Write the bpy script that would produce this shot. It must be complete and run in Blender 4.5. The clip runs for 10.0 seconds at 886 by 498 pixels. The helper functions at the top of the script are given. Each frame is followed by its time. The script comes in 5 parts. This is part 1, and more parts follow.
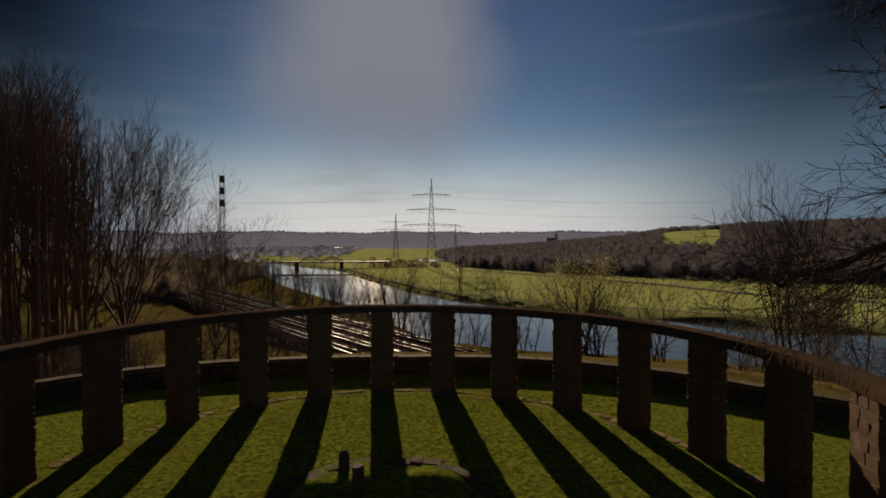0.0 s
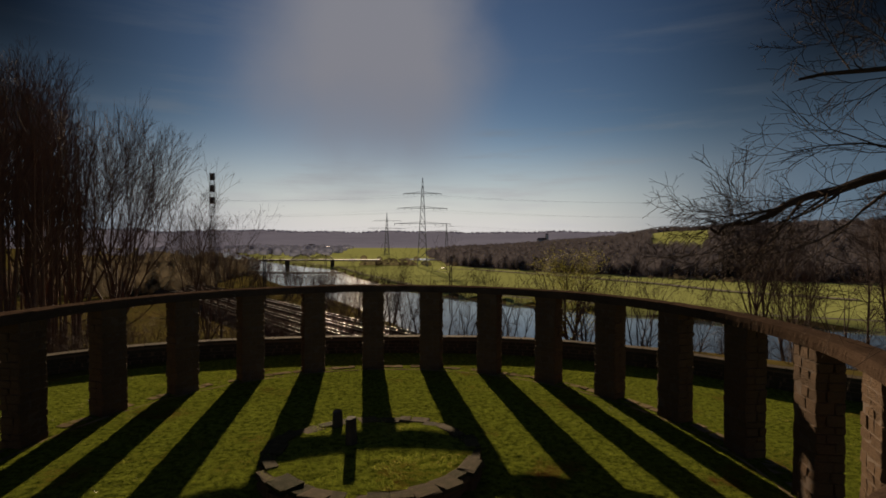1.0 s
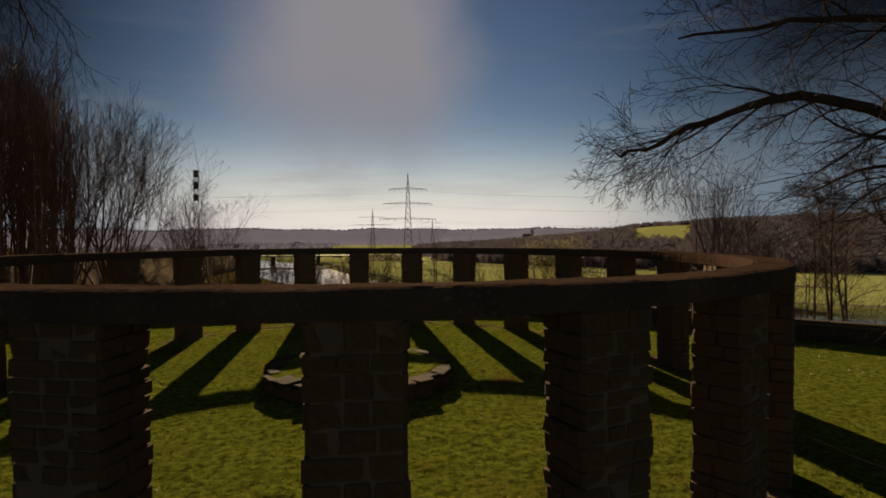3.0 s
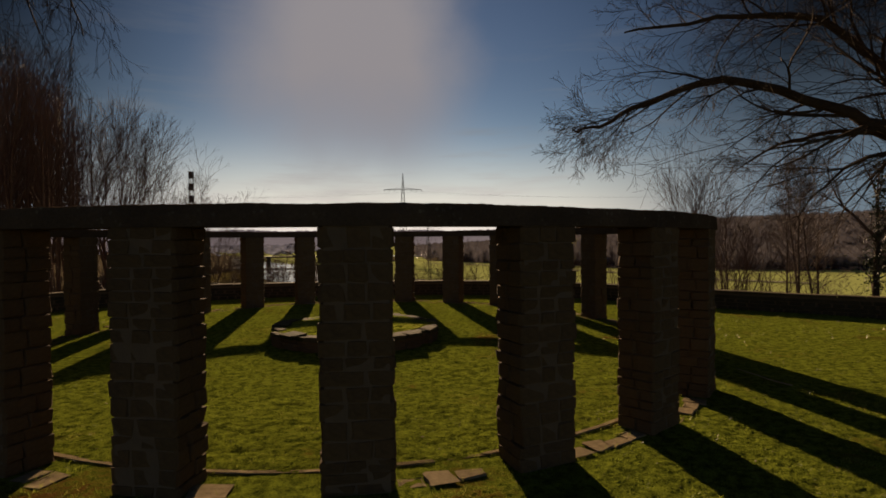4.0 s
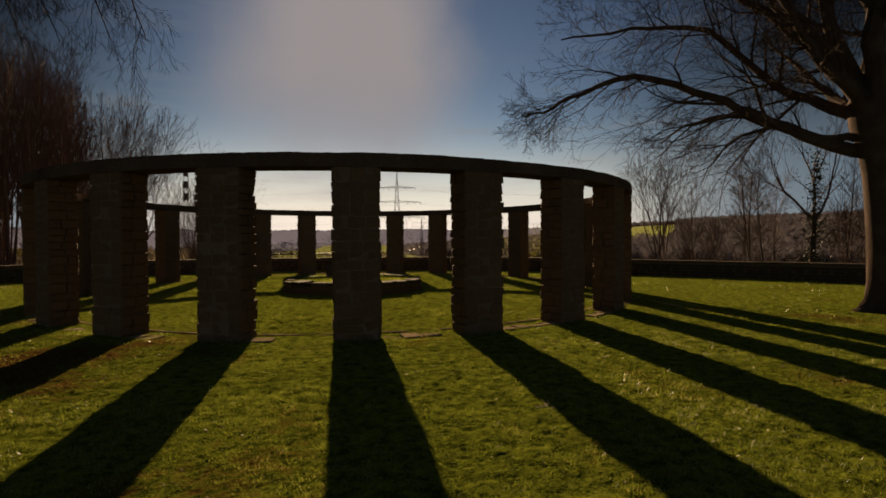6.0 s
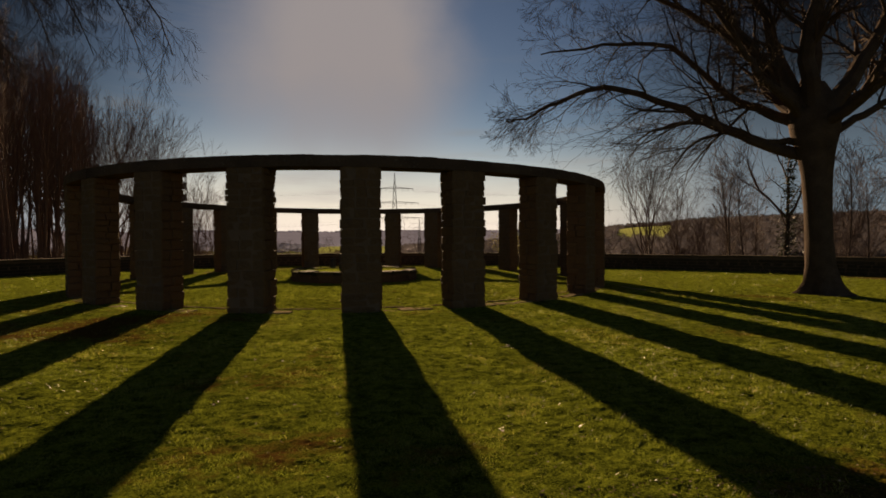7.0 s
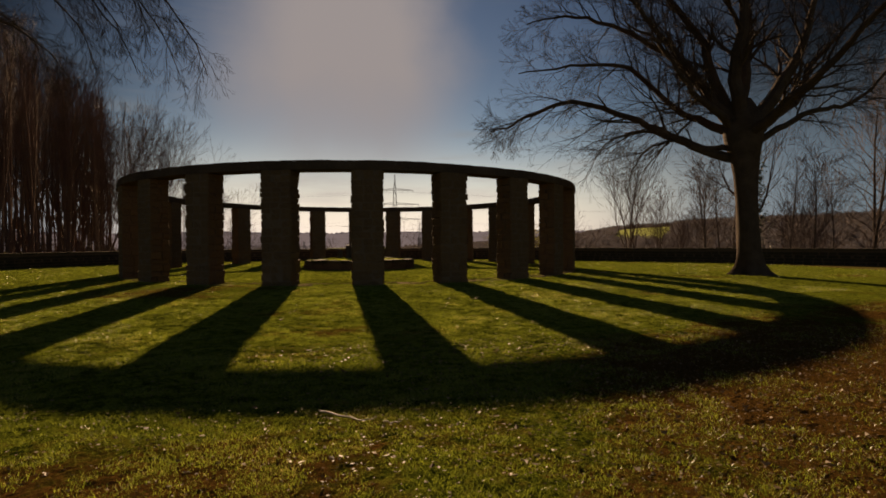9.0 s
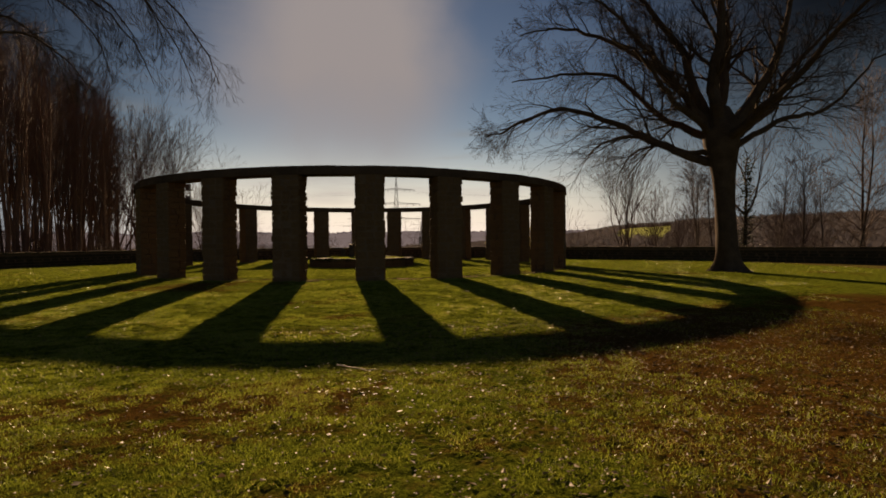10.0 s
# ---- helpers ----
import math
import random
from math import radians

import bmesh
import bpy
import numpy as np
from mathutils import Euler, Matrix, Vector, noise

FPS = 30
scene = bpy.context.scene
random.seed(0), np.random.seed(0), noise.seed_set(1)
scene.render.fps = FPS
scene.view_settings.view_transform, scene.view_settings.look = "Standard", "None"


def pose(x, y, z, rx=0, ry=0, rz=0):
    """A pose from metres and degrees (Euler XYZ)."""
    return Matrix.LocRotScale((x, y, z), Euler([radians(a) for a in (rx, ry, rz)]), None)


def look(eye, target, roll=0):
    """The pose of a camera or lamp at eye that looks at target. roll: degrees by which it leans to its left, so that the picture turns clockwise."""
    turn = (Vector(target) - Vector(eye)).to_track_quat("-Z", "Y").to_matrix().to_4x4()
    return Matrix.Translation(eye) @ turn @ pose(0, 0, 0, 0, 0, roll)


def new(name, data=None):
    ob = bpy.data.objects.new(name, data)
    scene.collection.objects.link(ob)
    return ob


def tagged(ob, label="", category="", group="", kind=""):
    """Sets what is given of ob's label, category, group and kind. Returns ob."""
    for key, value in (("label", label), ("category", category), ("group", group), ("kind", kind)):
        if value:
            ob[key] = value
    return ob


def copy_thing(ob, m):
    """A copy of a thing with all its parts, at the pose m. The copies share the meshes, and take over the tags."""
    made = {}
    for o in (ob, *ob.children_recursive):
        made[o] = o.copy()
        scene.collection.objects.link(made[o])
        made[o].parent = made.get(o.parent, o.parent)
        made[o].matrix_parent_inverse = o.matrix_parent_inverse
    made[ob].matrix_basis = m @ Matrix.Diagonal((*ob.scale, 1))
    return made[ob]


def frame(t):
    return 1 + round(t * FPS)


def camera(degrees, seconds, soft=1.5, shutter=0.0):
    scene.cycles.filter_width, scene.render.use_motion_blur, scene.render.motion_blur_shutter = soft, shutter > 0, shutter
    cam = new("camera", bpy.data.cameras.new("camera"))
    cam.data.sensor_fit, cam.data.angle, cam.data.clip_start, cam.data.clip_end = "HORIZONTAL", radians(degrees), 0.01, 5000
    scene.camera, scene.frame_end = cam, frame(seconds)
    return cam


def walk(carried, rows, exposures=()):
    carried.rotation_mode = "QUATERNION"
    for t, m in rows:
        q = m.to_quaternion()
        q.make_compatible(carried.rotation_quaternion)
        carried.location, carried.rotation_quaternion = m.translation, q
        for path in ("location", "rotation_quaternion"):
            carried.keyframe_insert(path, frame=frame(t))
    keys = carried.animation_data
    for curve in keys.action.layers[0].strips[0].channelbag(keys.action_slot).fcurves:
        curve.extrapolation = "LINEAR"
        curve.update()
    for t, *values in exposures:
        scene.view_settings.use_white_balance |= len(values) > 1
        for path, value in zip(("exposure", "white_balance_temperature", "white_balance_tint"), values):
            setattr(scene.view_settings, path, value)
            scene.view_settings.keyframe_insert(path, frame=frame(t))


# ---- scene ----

# ---------------------------------------------------------------- camera
cam = camera(77.28, 10.0, soft=1.7)
ROWS = [
    (0, -0.019, -11.953, 6.081, -6.49, -0.80, 0.07),
    (0.5, -0.028, -12.504, 5.725, -6.95, -0.79, -0.12),
    (1, -0.046, -13.065, 5.373, -7.41, -0.82, -0.21),
    (1.5, -0.035, -13.400, 5.040, -7.86, -0.91, -0.18),
    (2, -0.021, -13.810, 4.728, -8.28, -1.04, -0.08),
    (2.5, -0.030, -14.600, 4.365, -8.60, -1.14, 0.05),
    (4, -0.104, -17.571, 3.061, -9.32, -0.93, 0.41),
    (4.5, -0.130, -18.347, 2.711, -9.59, -0.96, 0.34),
    (5, -0.156, -19.273, 2.380, -9.75, -1.00, 0.29),
    (5.5, -0.184, -20.267, 2.094, -9.81, -1.00, 0.28),
    (7, -0.439, -23.308, 1.600, -10.15, -0.88, 0.28),
    (7.5, -0.514, -24.165, 1.476, -10.17, -0.82, 0.30),
    (8, -0.586, -24.987, 1.368, -10.16, -0.77, 0.32),
    (8.5, -0.655, -25.771, 1.274, -10.15, -0.73, 0.34),
    (9, -0.717, -26.507, 1.204, -10.12, -0.71, 0.37),
    (9.5, -0.767, -27.186, 1.173, -10.06, -0.72, 0.41),
    (10, -0.801, -27.829, 1.183, -9.97, -0.76, 0.43),
]
walk(cam, [(t, pose(x, y, z, 90 + pitch, roll, yaw)) for t, x, y, z, yaw, pitch, roll in ROWS], [(0.0, 0.45, 6900, 20), (4.0, 0.79, 7950, 24), (7.0, 0.89, 8700, 25), (10.0, 0.91, 8900, 26)])

# ---------------------------------------------------------------- sun and sky
SUN_EL, SUN_AZ = 16.4, -0.8         # degrees above the horizon; turn from +y towards +x
el, az = radians(SUN_EL), radians(SUN_AZ)
SUN_DIR = Vector((math.cos(el) * math.sin(az), math.cos(el) * math.cos(az), math.sin(el)))
sun = new("sun", bpy.data.lights.new("sun", "SUN"))
sun.data.energy, sun.data.angle, sun.data.color = 5.0, radians(0.55), (1.0, 0.83, 0.56)
sun.matrix_world = look(SUN_DIR * 200, (0, 0, 0))


def node(nt, kind, **kw):
    n = nt.nodes.new(kind)
    for k, v in kw.items():
        n.inputs[k].default_value = v
    return n


world = bpy.data.worlds.new("world")
scene.world = world
world.use_nodes = True
nt = world.node_tree
nt.nodes.clear()
out = nt.nodes.new("ShaderNodeOutputWorld")
bg = nt.nodes.new("ShaderNodeBackground")
sky = nt.nodes.new("ShaderNodeTexSky")
sky.sky_type = "NISHITA"
sky.sun_disc = False
sky.sun_elevation, sky.sun_rotation = el, az
sky.air_density, sky.dust_density, sky.ozone_density = 1.0, 0.05, 2.0
bg.inputs["Strength"].default_value = 0.0185


def vmath(op, *args):
    n = nt.nodes.new("ShaderNodeVectorMath")
    n.operation = op
    for i, a in enumerate(args):
        if isinstance(a, (tuple, Vector)):
            n.inputs[i].default_value = a
        else:
            nt.links.new(a, n.inputs[i])
    return n


def fmath(op, *args, clamp=False):
    n = nt.nodes.new("ShaderNodeMath")
    n.operation = op
    n.use_clamp = clamp
    for i, a in enumerate(args):
        if isinstance(a, (int, float)):
            n.inputs[i].default_value = a
        else:
            nt.links.new(a, n.inputs[i])
    return n.outputs[0]


def sstep(v, a, b):
    n = nt.nodes.new("ShaderNodeMapRange")
    n.interpolation_type = "SMOOTHSTEP"
    nt.links.new(v, n.inputs["Value"])
    n.inputs["From Min"].default_value, n.inputs["From Max"].default_value = a, b
    return n.outputs["Result"]


# clear sky, deeper blue away from the sun, with a thin bank of cloud drawn up in front of the sun
deep = nt.nodes.new("ShaderNodeGamma")
deep.inputs["Gamma"].default_value = 1.35
nt.links.new(sky.outputs[0], deep.inputs["Color"])
co = nt.nodes.new("ShaderNodeTexCoord")
way = vmath("NORMALIZE", co.outputs["Generated"]).outputs[0]
bright = Vector((math.cos(el) * math.sin(az + 0.11), math.cos(el) * math.cos(az + 0.11), math.sin(el)))
near_sun = vmath("DOT_PRODUCT", way, tuple(bright)).outputs["Value"]
side = vmath("DOT_PRODUCT", way, (math.cos(az), -math.sin(az), 0)).outputs["Value"]
rise = vmath("DOT_PRODUCT", way, (0.0, 0.0, 1.0)).outputs["Value"]
front = vmath("DOT_PRODUCT", way, (math.sin(az), math.cos(az), 0)).outputs["Value"]
fade = fmath("ADD", fmath("MULTIPLY", sstep(near_sun, 0.80, 1.0), 0.76), 0.055)
fade = fmath("ADD", fade, fmath("MULTIPLY", sstep(rise, 0.30, 0.02), 0.32))
fade = fmath("ADD", fade, fmath("MULTIPLY", sstep(near_sun, 0.55, 0.0), 0.95))
cool = nt.nodes.new("ShaderNodeMix")
cool.data_type, cool.blend_type = "RGBA", "MULTIPLY"
cool.inputs["Factor"].default_value = 1.0
nt.links.new(deep.outputs[0], cool.inputs["A"])
tint = nt.nodes.new("ShaderNodeCombineColor")
for i, k in enumerate((0.69, 0.76, 0.79)):
    nt.links.new(fmath("MULTIPLY", fade, k), tint.inputs[i])
nt.links.new(tint.outputs[0], cool.inputs["B"])
puff = node(nt, "ShaderNodeTexNoise", Scale=5.0, Detail=5.0, Roughness=0.5)
nt.links.new(way, puff.inputs["Vector"])
wob = fmath("MULTIPLY", fmath("SUBTRACT", puff.outputs["Fac"], 0.5), 0.16)
edge = fmath("ADD", side, wob)
right = sstep(edge, 0.26, 0.10)
left = sstep(edge, -0.27, -0.03)
low = sstep(fmath("ADD", rise, wob), 0.05, 0.30)
veil = fmath("MULTIPLY", fmath("MULTIPLY", right, left), fmath("MULTIPLY", low, sstep(front, 0.0, 0.4)))
streak = node(nt, "ShaderNodeTexNoise", Scale=2.2, Detail=6.0, Roughness=0.6)
stretch = vmath("MULTIPLY", way, (1.0, 1.0, 9.0)).outputs[0]
nt.links.new(stretch, streak.inputs["Vector"])
wisps = fmath("MULTIPLY", sstep(streak.outputs["Fac"], 0.5, 0.75), sstep(rise, 0.5, 0.08))
wisps = fmath("MULTIPLY", fmath("MULTIPLY", wisps, fade), 0.8)
m1 = nt.nodes.new("ShaderNodeMix")
m1.data_type = "RGBA"
m1.inputs["B"].default_value = (6.0, 7.2, 7.8, 1)
nt.links.new(wisps, m1.inputs["Factor"])
nt.links.new(cool.outputs["Result"], m1.inputs["A"])
m2 = nt.nodes.new("ShaderNodeMix")
m2.data_type = "RGBA"
m2.inputs["B"].default_value = (7.5, 8.5, 9.9, 1)
nt.links.new(veil, m2.inputs["Factor"])
m3 = nt.nodes.new("ShaderNodeMix")
m3.data_type = "RGBA"
m3.inputs["B"].default_value = (23.0, 25.0, 26.0, 1)
haze = fmath("MULTIPLY", fmath("POWER", sstep(rise, 0.24, -0.02), 1.6), sstep(front, 0.62, 1.0))
nt.links.new(haze, m3.inputs["Factor"])
nt.links.new(m1.outputs["Result"], m3.inputs["A"])
m4 = nt.nodes.new("ShaderNodeMix")
m4.data_type = "RGBA"
m4.inputs["B"].default_value = (3.4, 6.2, 9.2, 1)
clear_low = fmath("MULTIPLY", sstep(rise, 0.34, 0.0), sstep(near_sun, 0.96, 0.80))
nt.links.new(fmath("MULTIPLY", fmath("MULTIPLY", clear_low, sstep(front, 0.1, 0.45)), 0.8), m4.inputs["Factor"])
nt.links.new(m3.outputs["Result"], m4.inputs["A"])
nt.links.new(m4.outputs["Result"], m2.inputs["A"])
nt.links.new(m2.outputs["Result"], bg.inputs["Color"])
nt.links.new(bg.outputs[0], out.inputs[0])


# ---------------------------------------------------------------- materials
def material(name, base, dark, rough=0.85, scale=3.0, fine=40.0, bump=0.3, metal=0.0, spec=0.3, island=False, per_object=0.0, thin=0.0, open_=0.0):
    """A surface mottled at two scales, with fine relief."""
    m = bpy.data.materials.new(name)
    m.use_nodes = True
    t = m.node_tree
    b = t.nodes["Principled BSDF"]
    b.inputs["Roughness"].default_value, b.inputs["Metallic"].default_value = rough, metal
    b.inputs["Specular IOR Level"].default_value = spec
    co = t.nodes.new("ShaderNodeTexCoord")
    n1 = node(t, "ShaderNodeTexNoise", Scale=scale, Detail=6.0, Roughness=0.6)
    n2 = node(t, "ShaderNodeTexNoise", Scale=fine, Detail=4.0, Roughness=0.7)
    for n in (n1, n2):
        t.links.new(co.outputs["Object"], n.inputs["Vector"])
    add = t.nodes.new("ShaderNodeMath")
    add.operation = "MULTIPLY_ADD"
    add.inputs[1].default_value = 0.6
    t.links.new(n1.outputs["Fac"], add.inputs[0])
    half = t.nodes.new("ShaderNodeMath")
    half.operation = "MULTIPLY"
    half.inputs[1].default_value = 0.4
    t.links.new(n2.outputs["Fac"], half.inputs[0])
    t.links.new(half.outputs[0], add.inputs[2])
    fac = add.outputs[0]
    if per_object or island:
        src = t.nodes.new("ShaderNodeObjectInfo") if per_object else t.nodes.new("ShaderNodeNewGeometry")
        sh = t.nodes.new("ShaderNodeMath")
        sh.operation = "MULTIPLY_ADD"
        sh.inputs[1].default_value = per_object or 0.3
        t.links.new(src.outputs["Random" if per_object else "Random Per Island"], sh.inputs[0])
        off = t.nodes.new("ShaderNodeMath")
        off.operation = "SUBTRACT"
        off.inputs[1].default_value = (per_object or 0.3) / 2
        t.links.new(fac, off.inputs[0])
        t.links.new(off.outputs[0], sh.inputs[2])
        fac = sh.outputs[0]
    ramp = t.nodes.new("ShaderNodeValToRGB")
    ramp.color_ramp.elements[0].position, ramp.color_ramp.elements[1].position = 0.3, 0.7
    ramp.color_ramp.elements[0].color, ramp.color_ramp.elements[1].color = (*dark, 1), (*base, 1)
    t.links.new(fac, ramp.inputs["Fac"])
    t.links.new(ramp.outputs["Color"], b.inputs["Base Color"])
    if bump:
        bp = node(t, "ShaderNodeBump", Strength=bump, Distance=0.02)
        t.links.new(n2.outputs["Fac"], bp.inputs["Height"])
        t.links.new(bp.outputs[0], b.inputs["Normal"])
    if thin:
        let_through(t, b, ramp.outputs["Color"], thin, open_)
    return m


def let_through(t, b, colour, share, gaps=0.0):
    """Light passes through thin leaves and twigs: a share of the surface is translucent."""
    tr = t.nodes.new("ShaderNodeBsdfTranslucent")
    t.links.new(colour, tr.inputs["Color"])
    mx = t.nodes.new("ShaderNodeMixShader")
    mx.inputs[0].default_value = share
    t.links.new(b.outputs[0], mx.inputs[1])
    t.links.new(tr.outputs[0], mx.inputs[2])
    last = mx
    if gaps:
        gap = t.nodes.new("ShaderNodeBsdfTransparent")
        last = t.nodes.new("ShaderNodeMixShader")
        last.inputs[0].default_value = gaps
        t.links.new(mx.outputs[0], last.inputs[1])
        t.links.new(gap.outputs[0], last.inputs[2])
    t.links.new(last.outputs[0], t.nodes["Material Output"].inputs["Surface"])


STONE = material("sandstone", (0.143, 0.086, 0.047), (0.08, 0.049, 0.029), 0.92, 4.0, 38, 1.0, spec=0.08, per_object=0.10)
LINTEL = material("lintel_concrete", (0.090, 0.059, 0.042), (0.036, 0.025, 0.019), 0.95, 1.1, 28, 0.9, spec=0.0)


def add_lichen(m, size, share, colour):
    """Small pale crusts of lichen scattered over old stone."""
    t = m.node_tree
    b = t.nodes["Principled BSDF"]
    old = b.inputs["Base Color"].links[0].from_socket
    co = t.nodes.new("ShaderNodeTexCoord")
    cell = node(t, "ShaderNodeTexVoronoi", Scale=size, Randomness=1.0)
    patch = node(t, "ShaderNodeTexNoise", Scale=size * 0.22, Detail=4.0)
    for n in (cell, patch):
        t.links.new(co.outputs["Object"], n.inputs["Vector"])
    near = t.nodes.new("ShaderNodeMapRange")
    near.inputs["From Min"].default_value, near.inputs["From Max"].default_value = 0.34, 0.20
    t.links.new(cell.outputs["Distance"], near.inputs["Value"])
    some = t.nodes.new("ShaderNodeMapRange")
    some.inputs["From Min"].default_value, some.inputs["From Max"].default_value = 0.5, 0.66
    some.inputs["To Max"].default_value = share
    t.links.new(patch.outputs["Fac"], some.inputs["Value"])
    f = t.nodes.new("ShaderNodeMath")
    f.operation = "MULTIPLY"
    t.links.new(near.outputs[0], f.inputs[0])
    t.links.new(some.outputs[0], f.inputs[1])
    mx = t.nodes.new("ShaderNodeMix")
    mx.data_type = "RGBA"
    mx.inputs["B"].default_value = (*colour, 1)
    t.links.new(f.outputs[0], mx.inputs["Factor"])
    t.links.new(old, mx.inputs["A"])
    t.links.new(mx.outputs["Result"], b.inputs["Base Color"])


add_lichen(LINTEL, 11.0, 0.5, (0.14, 0.122, 0.095))
MORTAR = material("mortar", (0.13, 0.085, 0.055), (0.085, 0.056, 0.038), 0.95, 4, 60, 0.5)
WALLSTONE = material("wall_stone", (0.105, 0.077, 0.05), (0.04, 0.031, 0.019), 0.95, 2.0, 25, 0.8, spec=0.05, per_object=0.3)
MOSSY = material("mossy_stone", (0.092, 0.067, 0.040), (0.024, 0.026, 0.008), 0.95, 2.5, 22, 0.7, spec=0.05, per_object=0.3)
SLABSTONE = material("paving_stone", (0.28, 0.215, 0.135), (0.10, 0.078, 0.046), 0.95, 3.0, 25, 0.8, spec=0.0, per_object=0.25)
BARK = material("bark", (0.085, 0.058, 0.043), (0.03, 0.021, 0.016), 0.95, 3, 30, 0.8, spec=0.04)
TWIG = material("twig_bark", (0.11, 0.064, 0.05), (0.05, 0.03, 0.024), 0.9, 2, 20, 0)
WOODBARK = material("woodland_bark", (0.17, 0.098, 0.072), (0.075, 0.043, 0.033), 0.95, 3, 30, 0.5, spec=0.03)
REDTWIG = material("reddish_twigs", (0.135, 0.075, 0.058), (0.062, 0.035, 0.027), 0.9, 2, 20, 0)
SOIL = material("soil_and_scrub", (0.12, 0.085, 0.03), (0.04, 0.045, 0.012), 0.95, 0.12, 1.0, 0, spec=0.0)
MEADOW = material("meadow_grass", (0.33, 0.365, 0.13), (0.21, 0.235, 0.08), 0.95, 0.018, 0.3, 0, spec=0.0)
# ridge ground: the haze of distance is painted in as blue-grey
HAZE_RIDGE = material("haze_blue_ridge", (0.235, 0.25, 0.36), (0.18, 0.195, 0.285), 0.95, 0.01, 0.06, 0, spec=0.0)
WOODFLOOR = material("wood_floor", (0.15, 0.115, 0.10), (0.08, 0.06, 0.052), 0.95, 0.03, 0.3, 0, spec=0.0)
STEEL = material("galvanised_steel", (0.20, 0.21, 0.22), (0.12, 0.125, 0.13), 0.55, 1, 10, 0, metal=0.3)
RAIL = material("rail_steel", (0.34, 0.31, 0.29), (0.20, 0.18, 0.165), 0.42, 1, 10, 0, metal=1.0)
BALLAST = material("track_ballast", (0.075, 0.06, 0.05), (0.04, 0.033, 0.028), 0.95, 0.6, 8, 0, spec=0.0)
DARKSTEEL = material("dark_painted_steel", (0.035, 0.035, 0.04), (0.018, 0.018, 0.02), 0.7, 1, 10, 0, spec=0.1)
GRAVEL = material("path_gravel", (0.24, 0.22, 0.19), (0.15, 0.135, 0.115), 0.95, 0.5, 5, 0, spec=0.0)
SHEET = material("sheet_metal_roof", (0.6, 0.6, 0.6), (0.5, 0.5, 0.5), 0.3, 0.1, 1, 0, metal=0.9)
PALE = material("pale_plaster", (0.55, 0.54, 0.52), (0.42, 0.41, 0.40), 0.8, 0.1, 1, 0)
ROOF = material("roof_tiles", (0.10, 0.06, 0.05), (0.06, 0.04, 0.035), 0.8, 0.2, 2, 0)
SLEEPER = material("tarred_sleepers", (0.05, 0.04, 0.032), (0.025, 0.02, 0.017), 0.95, 1, 8, 0, spec=0.0)
WOODEN = material("weathered_wood", (0.075, 0.055, 0.04), (0.03, 0.023, 0.017), 0.9, 4, 40, 0.5)


